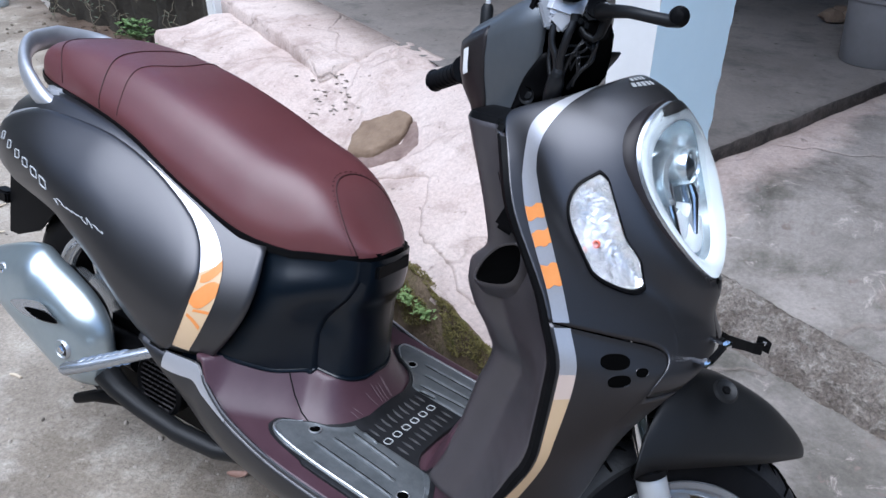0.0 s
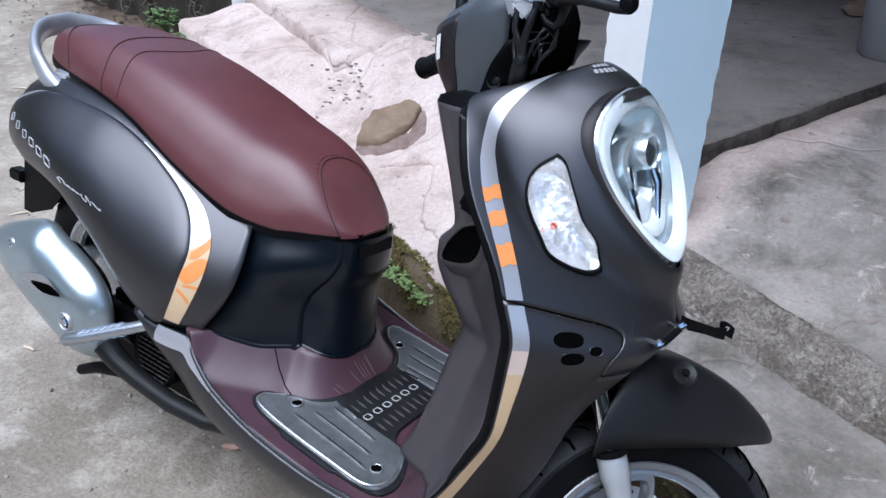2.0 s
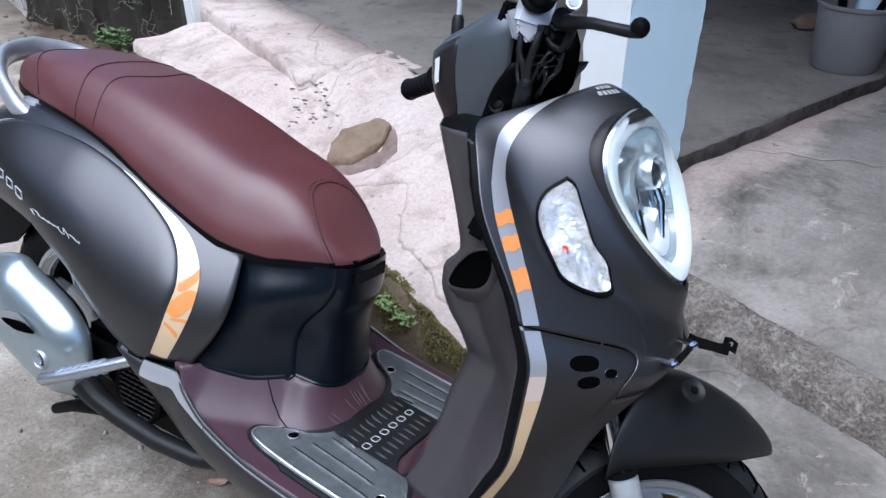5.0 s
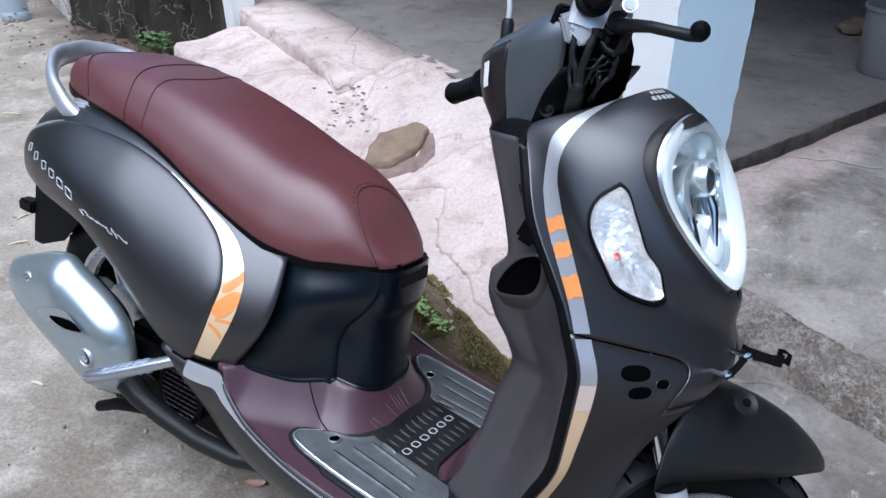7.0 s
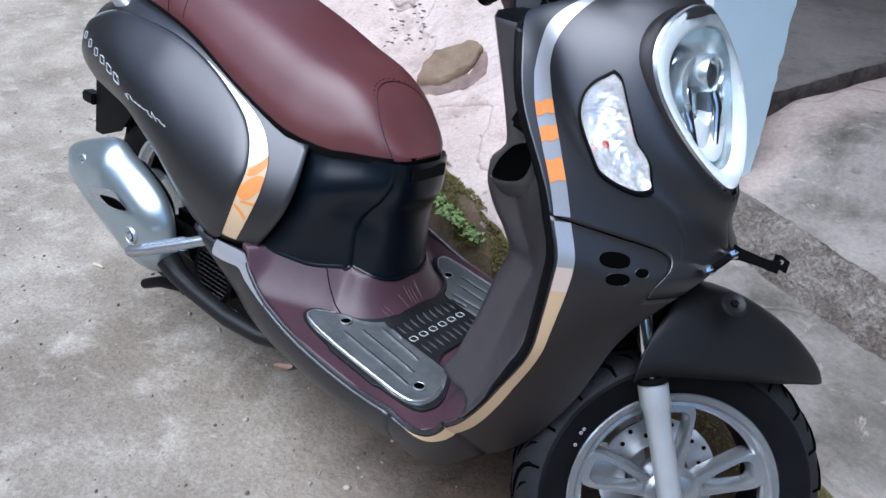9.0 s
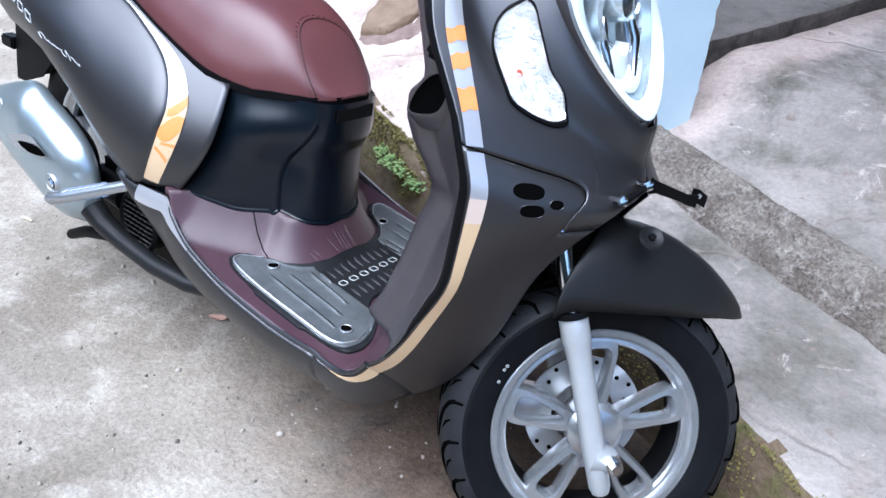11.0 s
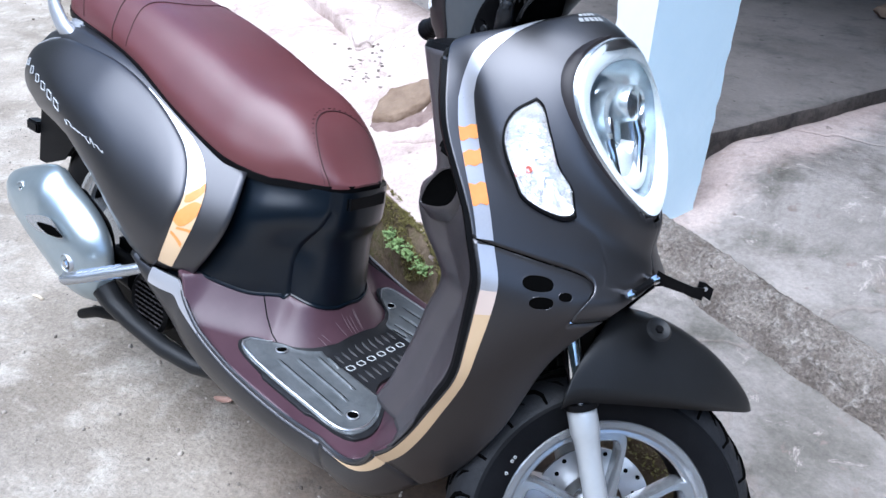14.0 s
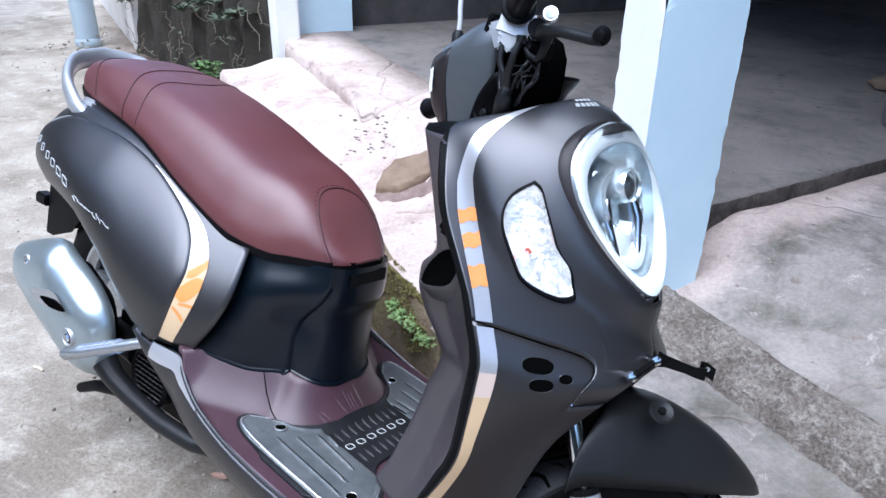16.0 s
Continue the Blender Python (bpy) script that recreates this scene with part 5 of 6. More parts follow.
for flip in (False, True):
    def ib(profile):
        b = ind_sheet(profile)
        return mirrored(b) if flip else b
    ind = part("indicator", ib([(1.06, 0.0005), (1.05, 0.004), (1.0, 0.005), (0.96, 0.003)]), BLACK, SC, "clear indicator lamp set in the cowl")
    part("reflector", ib([(0.97, 0.003), (0.9, 0.0015), (0.5, 0.001), (0.0, 0.001)]), REFLECT_ROUGH, ind, "faceted silvery reflector")
    bulb = cowl_surface(0.475, 0.37) + 0.004 * normal_at(cowl_surface, 0.475, 0.37)
    if flip:
        bulb.y = -bulb.y
    part("bulb", revolve([(0.0, 0.004), (0.003, 0.0028), (0.0045, 0.0), (0.004, -0.003)], 16, Matrix.Translation(bulb)), AMBER, ind, "orange bulb")
    cover = part("lens", ib([(0.98, 0.004), (0.92, 0.011), (0.7, 0.014), (0.35, 0.015), (0.0, 0.015)]), GLASS, ind, "clear lens")
    cover.visible_shadow = False

# air slots in the lower cowl
for u, v, a, b in ((0.641, 0.3, 0.0205, 0.0098), (0.671, 0.366, 0.0155, 0.0078), (0.658, 0.477, 0.0088, 0.0056)):
    c, n = cowl_surface(u, v), normal_at(cowl_surface, u, v)
    tx = (cowl_surface(u, v + 0.05) - c).normalized()
    ty = n.cross(tx)
    for s in (1, -1):
        rows = []
        for k, off in ((1.06, 0.0001), (1.02, 0.0003), (0.98, 0.0001), (0.9, -0.003)):
            row = [c + n * off + tx * (k * a * math.copysign(abs(math.cos(t)) ** 0.85, math.cos(t))) + ty * (k * b * math.copysign(abs(math.sin(t)) ** 0.85, math.sin(t))) for t in steps(29, 0, 2 * math.pi)[:-1]]
            rows.append([Vector((p.x, s * p.y, p.z)) for p in row])
        slot = part("air_slot", sheet(rows[:3], True), BODY, SC, "oval air slot in the cowl")
        # the cowl is not cut: a black sheet paints the slot's shaded depth
        part("slot_shade", sheet([rows[2], [Vector((c.x, s * c.y, c.z)) + Vector((n.x, s * n.y, n.z)) * 0.0008] * 28], True), VOID, slot)

# bracket for a plate below the headlight
BR = part("front_bracket", tube([(0.528, -0.087, 0.612), (0.533, -0.066, 0.618), (0.537, -0.046, 0.625), (0.529, -0.01, 0.614)], 0.0045, 8), BLACK, SC, "black steel bracket with bolts")


def strip(points, half, thick):
    """A bent steel strap, upright on its edge."""
    rows = []
    for k, p in enumerate(points):
        h = half[k]
        d = (points[min(k + 1, len(points) - 1)] - points[max(k - 1, 0)]).normalized()
        side, rise = d.cross(Vector((0, 0, 1))).normalized(), Vector((0, 0, 1))
        rows.append([p + rise * h + side * thick, p + rise * h - side * thick, p - rise * h - side * thick, p - rise * h + side * thick])
    bm = bmesh.new()
    v = [[bm.verts.new(q) for q in r] for r in rows]
    for a, b in zip(v, v[1:]):
        for k in range(4):
            bm.faces.new((a[k], a[(k + 1) % 4], b[(k + 1) % 4], b[k]))
    bm.faces.new(v[0])
    bm.faces.new(v[-1][::-1])
    bmesh.ops.recalc_face_normals(bm, faces=bm.faces)
    return bm


part("bracket_arm", strip([Vector(p) for p in ((0.527, -0.004, 0.612), (0.534, 0.004, 0.61), (0.553, 0.038, 0.597), (0.562, 0.052, 0.591), (0.572, 0.066, 0.588))], (0.011, 0.008, 0.0068, 0.0072, 0.009), 0.0015), BLACK, BR, flat=True)
tab = part("bracket_tab", strip([Vector(p) for p in ((0.564, 0.063, 0.599), (0.571, 0.07, 0.594), (0.58, 0.079, 0.587))], (0.006, 0.0095, 0.0085), 0.0015), BLACK, BR, flat=True)
part("bracket_hole", revolve([(0.0, 0.0022), (0.0034, 0.0022), (0.0036, 0.0)], 12, Matrix.Translation((0.5715, 0.0695, 0.595)) @ pose(0, 0, 0, 0, 0, -130)), SILVER, tab, "bright bolt hole")
for p, q in (((0.509, -0.07, 0.604), (0.53, -0.09, 0.614)), ((0.523, -0.03, 0.62), (0.54, -0.05, 0.627))):
    p, q = Vector(p), Vector(q)
    d = (q - p).normalized()
    part("bolt", tube([p - d * 0.012, q - d * 0.007, q - d * 0.0065, q, q + d * 0.001], [0.0032, 0.0032, 0.0068, 0.0066, 0.003], 6), CHROME, BR, "bright bolt")

# -- steering: all that turns with the bar --
RAKE, TURN = 26.5, 43.0
AXIS = Vector((-math.sin(radians(RAKE)), 0, math.cos(radians(RAKE))))
FOOT = Vector((0.625, 0, 0.0))
STEER = Matrix.Translation(FOOT) @ Matrix.Rotation(radians(TURN), 4, AXIS) @ Matrix.Translation(-FOOT)
HUB = Vector((0.538, -0.004, 0.222))


def wheel(name, centre, m, width, r_out, r_rim, label, spokes, disc, hub_r=0.036):
    w = new(name)
    w.parent = SC
    tagged(w, label)
    t = m @ Matrix.Translation(centre)
    prof = [(r_rim - 0.004, -width * 0.34), (r_rim + 0.006, -width * 0.4), (r_rim + 0.022, -width * 0.47), (r_rim + 0.042, -width * 0.5), (r_out - 0.03, -width * 0.47), (r_out - 0.015, -width * 0.4), (r_out - 0.005, -width * 0.24), (r_out, 0)]
    prof += [(r, -y) for r, y in prof[-2::-1]]
    tyre = part("tyre", revolve(prof, 96), RUBBER, w, "black rubber tyre, dusty tread", move=t)
    part("tread_band", revolve([(q + 0.0004, y * 1.004) for q, y in prof[4:11]], 96), TREAD, tyre, "dusty tread", move=t)
    # tread grooves: slanted dark cuts, three to a pitch
    bm = bmesh.new()
    for i in range(22):
        for s in (1, -1):
            pts = []
            for k in steps(6):
                a = (i + (0.5 if s > 0 else 0)) * 2 * math.pi / 22 + s * (0.3 * k + 0.1 * math.sin(3.1 * k))
                y = s * width * (0.05 + 0.4 * k)
                q = next((r0 + (r1 - r0) * (abs(y) - y0) / (y1 - y0 + 1e-9)) for (r0, y0), (r1, y1) in zip([(r, abs(yy)) for r, yy in prof[7:]], [(r, abs(yy)) for r, yy in prof[8:]]) if y0 <= abs(y) <= y1 + 1e-9)
                pts.append(Vector(((q + 0.0006) * math.cos(a), y * 1.006, (q + 0.0006) * math.sin(a))))
            tube(pts, [0.0014, 0.0032, 0.0036, 0.0036, 0.0034, 0.002], 6, bm)
            mid = [p.copy() for p in pts[2:5]]
            tube([Matrix.Rotation(s * 0.13, 3, "Y") @ p for p in mid], [0.0008, 0.0022, 0.001], 6, bm)
    part("tread", bm, VOID, tyre, "tread grooves", move=t)
    rim = part("rim", revolve([(r_rim - 0.004, -width * 0.36), (r_rim + 0.004, -width * 0.41), (r_rim + 0.002, -width * 0.43), (r_rim - 0.006, -width * 0.425), (r_rim - 0.009, -width * 0.36), (r_rim - 0.012, -width * 0.33), (r_rim - 0.017, -width * 0.335), (r_rim - 0.02, -width * 0.31), (r_rim - 0.019, -width * 0.2)], 80), SILVER, w, "silver cast alloy rim", move=t)
    part("rim_barrel", revolve([(r_rim - 0.019, -width * 0.2), (r_rim - 0.024, 0), (r_rim - 0.022, width * 0.3), (r_rim - 0.006, width * 0.42), (r_rim + 0.004, width * 0.41)], 80), BLACK, w, "black inside of the rim", move=t)
    hub = part("hub", revolve([(0.0, -width * 0.42), (hub_r - 0.004, -width * 0.42), (hub_r, -width * 0.4), (hub_r + 0.006, -width * 0.36), (hub_r + 0.008, -width * 0.2), (0.036, width * 0.25), (0.0, width * 0.25)], 32), SILVER, w, "silver hub", move=t)
    r0, r1 = 0.03, r_rim - 0.016
    for i in range(spokes):
        a = 2 * math.pi * i / spokes + 0.52
        d, e = Vector((math.cos(a), 0, math.sin(a))), Vector((-math.sin(a), 0, math.cos(a)))

        def spoke_ring(p0, p1, h0, h1, y, power):
            out = []
            for t in steps(45, 0, 2 * math.pi)[:-1]:
                f = 0.5 + 0.5 * math.copysign(abs(math.cos(t)) ** power, math.cos(t))
                h = h0 + (h1 - h0) * f ** 1.3
                out.append(d * (p0 + (p1 - p0) * f) + e * (h * math.copysign(abs(math.sin(t)) ** power, math.sin(t))) + Vector((0, y * width, 0)))
            return out

        hole = (0.05, r_rim - 0.03, 0.0055, 0.0205)
        rings = [spoke_ring(r0, r1, 0.0175, 0.034, -0.08, 0.45), spoke_ring(r0, r1, 0.0175, 0.034, -0.27, 0.45), spoke_ring(r0, r1, 0.015, 0.031, -0.345, 0.45),
                 spoke_ring(hole[0] - 0.004, hole[1] + 0.004, hole[2] + 0.003, hole[3] + 0.003, -0.35, 0.62), spoke_ring(*hole, -0.28, 0.62), spoke_ring(*hole, -0.08, 0.62)]
        part("spoke", sheet(rings + rings[:1], True), SILVER, rim, "split silver spoke", move=t)
    if disc:
        db = revolve([(0.05, 0.03), (0.092, 0.03), (0.092, 0.034), (0.05, 0.034)], 56, closed=True)
        d = part("brake_disc", db, STEEL, w, "drilled steel brake disc", move=t)
        for i in range(24):
            a, r = 2 * math.pi * i / 24, 0.084 - 0.008 * (i % 3)
            part("disc_hole", revolve([(0.0, 0.0), (0.0036, 0.0), (0.0036, 0.002)], 8, Matrix.Translation((r * math.cos(a), 0.0288, r * math.sin(a)))), VOID, d, move=t)
        cal = box(bmesh.new(), (-0.12, 0.012, -0.03), (-0.07, 0.05, 0.03), None, 0.006)
        part("caliper", cal, STEEL, w, "brake caliper", move=t)
    return w


FW = wheel("front_wheel", HUB, STEER, 0.1, 0.229, 0.153, "front wheel with five split silver spokes, turned aside", 5, True)
for k, (r, a) in enumerate(((0.17, 2.85), (0.173, 2.74), (0.173, 2.7))):
    p = Vector((r * math.cos(a), -0.0478, r * math.sin(a)))
    part("tyre_mark", revolve([(0.0011, -0.0008), (0.0022, -0.0008), (0.0025, 0.0)], 12, Matrix.Translation(p)), MARK, FW, "pale mark on the tyre", move=STEER @ Matrix.Translation(HUB))
wheel("rear_wheel", Vector((-0.682, 0, 0.258)), Matrix(), 0.11, 0.243, 0.155, "rear wheel with silver spokes", 5, False, 0.062)

# fork
up = Vector((-math.sin(radians(24)), 0, math.cos(radians(24))))
for s in (-1, 1):
    foot = HUB + Vector((-0.015, s * 0.082, -0.008))
    leg = part("fork_leg", tube([foot - up * 0.07, foot - up * 0.06, foot, foot + up * 0.13, foot + up * 0.155, foot + up * 0.162, foot + up * 0.192, foot + up * 0.198], [0.012, 0.0155, 0.0168, 0.0168, 0.0185, 0.0205, 0.0205, 0.019], 24), FORK, SC, "silver fork leg", move=STEER)
    part("axle_lug", tube([foot + Vector((0.0, 0, -0.012)), foot + Vector((0.028, 0, -0.014)), foot + Vector((0.038, 0, -0.014))], [0.021, 0.02, 0.012], 16), FORK, leg, move=STEER)
    part("fork_seal", tube([foot + up * 0.197, foot + up * 0.206], 0.0235, 18), BLACK, leg, move=STEER)
    part("fork_tube", tube([foot + up * 0.19, foot + up * 0.46], 0.0145, 16), CHROME, leg, "chrome fork tube", move=STEER)
axle = part("axle_nut", revolve([(0.0, -0.118), (0.008, -0.118), (0.009, -0.108), (0.013, -0.108), (0.014, -0.096), (0.014, 0.1), (0.0, 0.1)], 6, Matrix.Translation(HUB + Vector((0.012, 0, -0.02)))), CHROME, SC, "bright axle nut", move=STEER)

# front fender: a beaked shell over the wheel
F_K = [(0, -0.108, 0.3, 0.168, 0.104), (0.1, -0.1, 0.306, 0.178, 0.104), (0.22, -0.07, 0.312, 0.187, 0.103), (0.42, 0.0, 0.311, 0.196, 0.09), (0.62, 0.075, 0.29, 0.202, 0.072), (0.8, 0.135, 0.256, 0.206, 0.047), (0.92, 0.17, 0.228, 0.206, 0.024), (1, 0.188, 0.208, 0.206, 0.003)]
rows = []
for u in steps(36):
    x, zt, zb, w = curve(F_K, u)
    rows.append([HUB + Vector((x + max(0, 1 - u / 0.4) * (0.05 * math.sin(a) ** 2 - 0.02), w * math.copysign(abs(math.cos(a)) ** 0.5, math.cos(a)), zb + (zt - zb) * math.sin(a) ** 0.85)) for a in steps(25, 0, math.pi)])
FEND = part("front_fender", sheet(rows), BLACK_PAINT, SC, "satin black front fender", thick=0.003, move=STEER, core=(0.56, 0.02, 0.2))

fb = Matrix.Translation((0.5505, -0.006, 0.5495)) @ pose(0, 0, 0, -50, 0, 40)
dimple = part("fender_dimple", revolve([(0.017, 0.004), (0.014, 0.0006), (0.0125, 0.001), (0.0105, 0.0026), (0.0, 0.003)], 24, fb), BLACK_PAINT, FEND, "round dimple with a bolt")
part("bolt", revolve([(0.0, -0.0005), (0.005, -0.0005), (0.006, 0.003)], 6, fb), BLACK, dimple, "black bolt")

# -- bar, lever, grips, cables --
BAR = Vector((0.175, 0.02, 0.925))


def bar(x, y, z):
    """A place beside the middle of the bar, before it is turned."""
    return BAR + Vector((x, y, z))


BARM = Matrix.Translation(BAR) @ Matrix.Rotation(radians(TURN + 3), 4, AXIS) @ Matrix.Translation(-BAR)
HB = part("handlebar", tube([bar(-0.006, -0.1, 0), bar(0, 0, -0.01), bar(-0.01, 0.15, 0), bar(-0.05, 0.35, 0.0)], 0.011, 12), BLACK, SC, "black handlebar turned aside", move=BARM)
for s in (1,):
    g = part("grip", tube([bar(-0.022, s * 0.2, 0), bar(-0.023, s * 0.205, 0), bar(-0.024, s * 0.21, 0), bar(-0.045, s * 0.318, 0.0), bar(-0.047, s * 0.325, 0)], [0.024, 0.024, 0.0165, 0.0165, 0.02], 18), RUBBER, HB, "black rubber grip", move=BARM)
    for i in range(6):
        f = 0.222 + 0.016 * i
        part("grip_ring", revolve([(0.0165, -0.003), (0.0182, 0.0), (0.0165, 0.003)], 16, Matrix.Translation(bar(-0.026 - 0.18 * (f - 0.22), s * f, 0))), RUBBER, g, move=BARM)
lev = part("brake_lever", tube([(0.328, -0.1, 0.982), (0.342, -0.118, 0.984), (0.367, -0.128, 0.9855), (0.391, -0.131, 0.9835), (0.409, -0.131, 0.982), (0.419, -0.13, 0.985)], [0.0105, 0.0075, 0.0064, 0.0062, 0.0066, 0.009], 14), BLACK_PAINT, HB, "black brake lever")
part("lever_ball", revolve([(0.0, 0.011), (0.007, 0.009), (0.011, 0.0), (0.007, -0.009), (0.0, -0.011)], 20, Matrix.Translation((0.419, -0.13, 0.987))), BLACK, lev)

# cover round the bar, open towards the front right
CC = Vector((0.2, 0.02, 0.0))


def shell(phi, k, off=0.0):
    a = radians(phi)
    low = curve([(-250, 0.85), (-200, 0.82), (-150, 0.812), (-110, 0.832), (-80, 0.85), (-50, 0.872), (-20, 0.895), (40, 0.9)], phi)[0]
    top = curve([(-250, 0.92), (-200, 0.928), (-165, 0.93), (-145, 0.936), (-120, 0.95), (-95, 0.97), (-70, 0.99), (-50, 1.0), (0, 0.97), (40, 0.95)], phi)[0]
    r = 0.094 + 0.016 * smooth(-105, -60, phi) + 0.004 * smooth(0.6, 1, k) * smooth(-100, -130, phi) - 0.012 * smooth(0.85, 1, k) - (0.016 + 0.012 * smooth(-105, -135, phi)) * (1 - smooth(0, 0.6, k)) + off
    return CC + Vector((1.02 * r * math.cos(a), r * math.sin(a), low + (top - low) * k))


def trim_top(p):
    return curve([(-78, 0.0), (-76, 0.08), (-71, 0.27), (-65, 0.39), (-60, 0.47), (-50, 0.44), (-30, 0.4), (0, 0.5), (40, 0.6)], p)[0]


COVER = part("bar_cover", sheet([[shell(p, k) for k in (0, 0.03, 0.2, 0.4, 0.6, 0.75, 0.85, 0.93, 1.0)] for p in steps(46, -250, -61)]), BODY_D, SC, "dark grey plastic handlebar cover", thick=0.004, core=(0.2, 0.02, 0.9))
part("cover_side", sheet([[shell(p, k, 0.0015) for k in (0.0, 0.2, 0.4, 0.6, 0.8, 0.86 + 0.04 * smooth(-200, -110, p))] for p in steps(26, -200, -106)]), BODY_K, COVER, "darker side of the cover", thick=0.002, core=(0.2, 0.02, 0.9))
part("cover_trim", sheet([[shell(p, k * trim_top(p), 0.0024) for k in steps(7, 0.0, 1)] for p in steps(46, -78, 30)]), BLACK, COVER, "black lower trim", thick=0.003, core=(0.2, 0.02, 0.9))
sp = shell(-66.5, 0.1, 0.0045)
part("screw", revolve([(0.0, 0.001), (0.004, 0.001), (0.006, 0.003), (0.009, 0.002), (0.011, -0.002)], 18, Matrix.Translation(sp) @ pose(0, 0, 0, 0, 0, -4)), BLACK_PAINT, COVER, "black screw in a round recess")
part("sticker", sheet([[shell(p, k, 0.004) for k in steps(6, 0.5, 0.76)] for p in steps(5, -131, -123)]), WHITE, COVER, "white paper sticker")
rows = []
for z, x, r in ((0.862, 0.262, 0.02), (0.88, 0.266, 0.034), (0.905, 0.268, 0.046), (0.93, 0.268, 0.048), (0.955, 0.268, 0.047), (0.975, 0.266, 0.04), (0.985, 0.268, 0.02)):
    rows.append([Vector((x + r * math.cos(a), -0.012 + 0.9 * r * math.sin(a), z)) for a in steps(29, 0, 2 * math.pi)[:-1]])
# a solid black form in place of the shade between the cables
part("cable_well_shade", sheet(rows, True, True), VOID, HB, "black lump standing in for the shaded hollow behind the cables")


def cable(points, r, label="black control cable", mat=CABLE):
    keys = [(i, *p) for i, p in enumerate(points)]
    return part("cable", tube([curve(keys, t) for t in steps(6 * len(points), 0, len(points) - 1)], r, 10), mat, HB, label)


# two thick hoses from the clamp to the boot, then thinner leads
cable([(0.268, -0.088, 0.968), (0.269, -0.09, 0.944), (0.277, -0.088, 0.925), (0.281, -0.084, 0.9)], 0.0042)
cable([(0.294, -0.088, 0.974), (0.288, -0.092, 0.947), (0.284, -0.09, 0.923), (0.284, -0.082, 0.898), (0.272, -0.07, 0.872)], 0.0048)
cable([(0.262, -0.074, 0.944), (0.264, -0.076, 0.92), (0.27, -0.078, 0.898), (0.268, -0.07, 0.875)], 0.003)
cable([(0.306, -0.08, 0.95), (0.296, -0.084, 0.931), (0.288, -0.082, 0.91), (0.284, -0.076, 0.885)], 0.0022)
cable([(0.312, -0.07, 0.948), (0.318, -0.076, 0.93), (0.306, -0.08, 0.912), (0.292, -0.072, 0.89)], 0.0026)
random.seed(5)
for i in range(9):
    a = Vector((random.uniform(0.29, 0.32), random.uniform(-0.078, -0.068), random.uniform(0.93, 0.958)))
    b = a + Vector((random.uniform(-0.024, 0.012), random.uniform(-0.008, 0.0), random.uniform(-0.045, -0.015)))
    cable([a, a.lerp(b, 0.4) + Vector((random.uniform(-0.01, 0.01), -0.009, 0.004)), b], random.choice((0.0011, 0.0014, 0.0018)), "thin black lead")
for p, q, r in (((0.2935, -0.0885, 0.976), (0.294, -0.089, 0.968), 0.0062), ((0.268, -0.0885, 0.97), (0.2685, -0.089, 0.962), 0.0056), ((0.284, -0.09, 0.908), (0.2835, -0.0905, 0.902), 0.0062), ((0.279, -0.09, 0.898), (0.278, -0.089, 0.892), 0.0052)):
    part("cable_collar", tube([p, q], r, 12), BLACK_PAINT, HB, "black hose collar")
part("cable_boot", tube([(0.283, -0.086, 0.912), (0.281, -0.086, 0.897), (0.277, -0.08, 0.88), (0.27, -0.07, 0.866)], [0.007, 0.0105, 0.011, 0.008], 14), CABLE, HB, "black rubber cable boot")
part("cylinder_clamp", box(bmesh.new(), (-0.022, -0.014, -0.022), (0.02, 0.014, 0.02), Matrix.Translation((0.276, -0.076, 0.99)) @ pose(0, 0, 0, -8, 12, 31), 0.005), CHROME_D, HB, "bare silver clamp and master cylinder")
part("clamp_lug", box(bmesh.new(), (-0.012, -0.009, -0.014), (0.012, 0.009, 0.014), Matrix.Translation((0.274, -0.082, 0.97)) @ pose(0, 0, 0, 0, 38, 31), 0.003), CHROME_D, HB, "bare silver lug")
part("clamp_ear", box(bmesh.new(), (-0.012, -0.012, -0.017), (0.01, 0.01, 0.017), Matrix.Translation((0.259, -0.082, 0.974)) @ pose(0, 0, 0, 0, -24, 30), 0.003), SILVER_D, HB, "dull silver ear of the clamp")
part("lamp_switch", box(bmesh.new(), (-0.007, -0.01, -0.016), (0.006, 0.01, 0.014), Matrix.Translation((0.238, -0.07, 0.984)) @ pose(0, 0, 0, 0, 20, -20), 0.003), BLACK, HB, "small black brake switch")
# the lever's bracket: a black arm with a loop below the pivot
part("lever_bracket", tube([(0.333, -0.092, 0.99), (0.33, -0.09, 0.972), (0.326, -0.09, 0.957), (0.32, -0.09, 0.951), (0.31, -0.09, 0.955), (0.302, -0.088, 0.962)], [0.0075, 0.006, 0.005, 0.004, 0.0038, 0.0035], 10), BLACK_PAINT, HB, "black lever bracket")
part("lever_pivot", tube([(0.318, -0.094, 0.985), (0.322, -0.104, 0.987)], 0.0115, 20), BLACK, HB, "black lever pivot")
part("pivot_bolt", tube([(0.332, -0.1, 0.985), (0.334, -0.107, 0.986)], 0.007, 6), SILVER_D, HB, "dull pivot bolt")
part("switch_box", box(bmesh.new(), (-0.012, -0.016, -0.014), (0.012, 0.016, 0.012), Matrix.Translation((0.312, -0.074, 0.965)) @ pose(0, 0, 0, 10, 20, -42), 0.003), BLACK, HB, "black switch housing")
for k in (-1, 1):
    part("switch_lug", box(bmesh.new(), (-0.003, -0.002, -0.0035), (0.003, 0.002, 0.0035), Matrix.Translation((0.306 + 0.004 * k, -0.094, 0.967 - 0.002 * k)) @ pose(0, 0, 0, 0, 0, -42), 0.001), BLACK_PAINT, HB)
ga, gd = Vector((0.286, -0.095, 1.009)), Vector((0.6, -0.74, 0.3)).normalized()
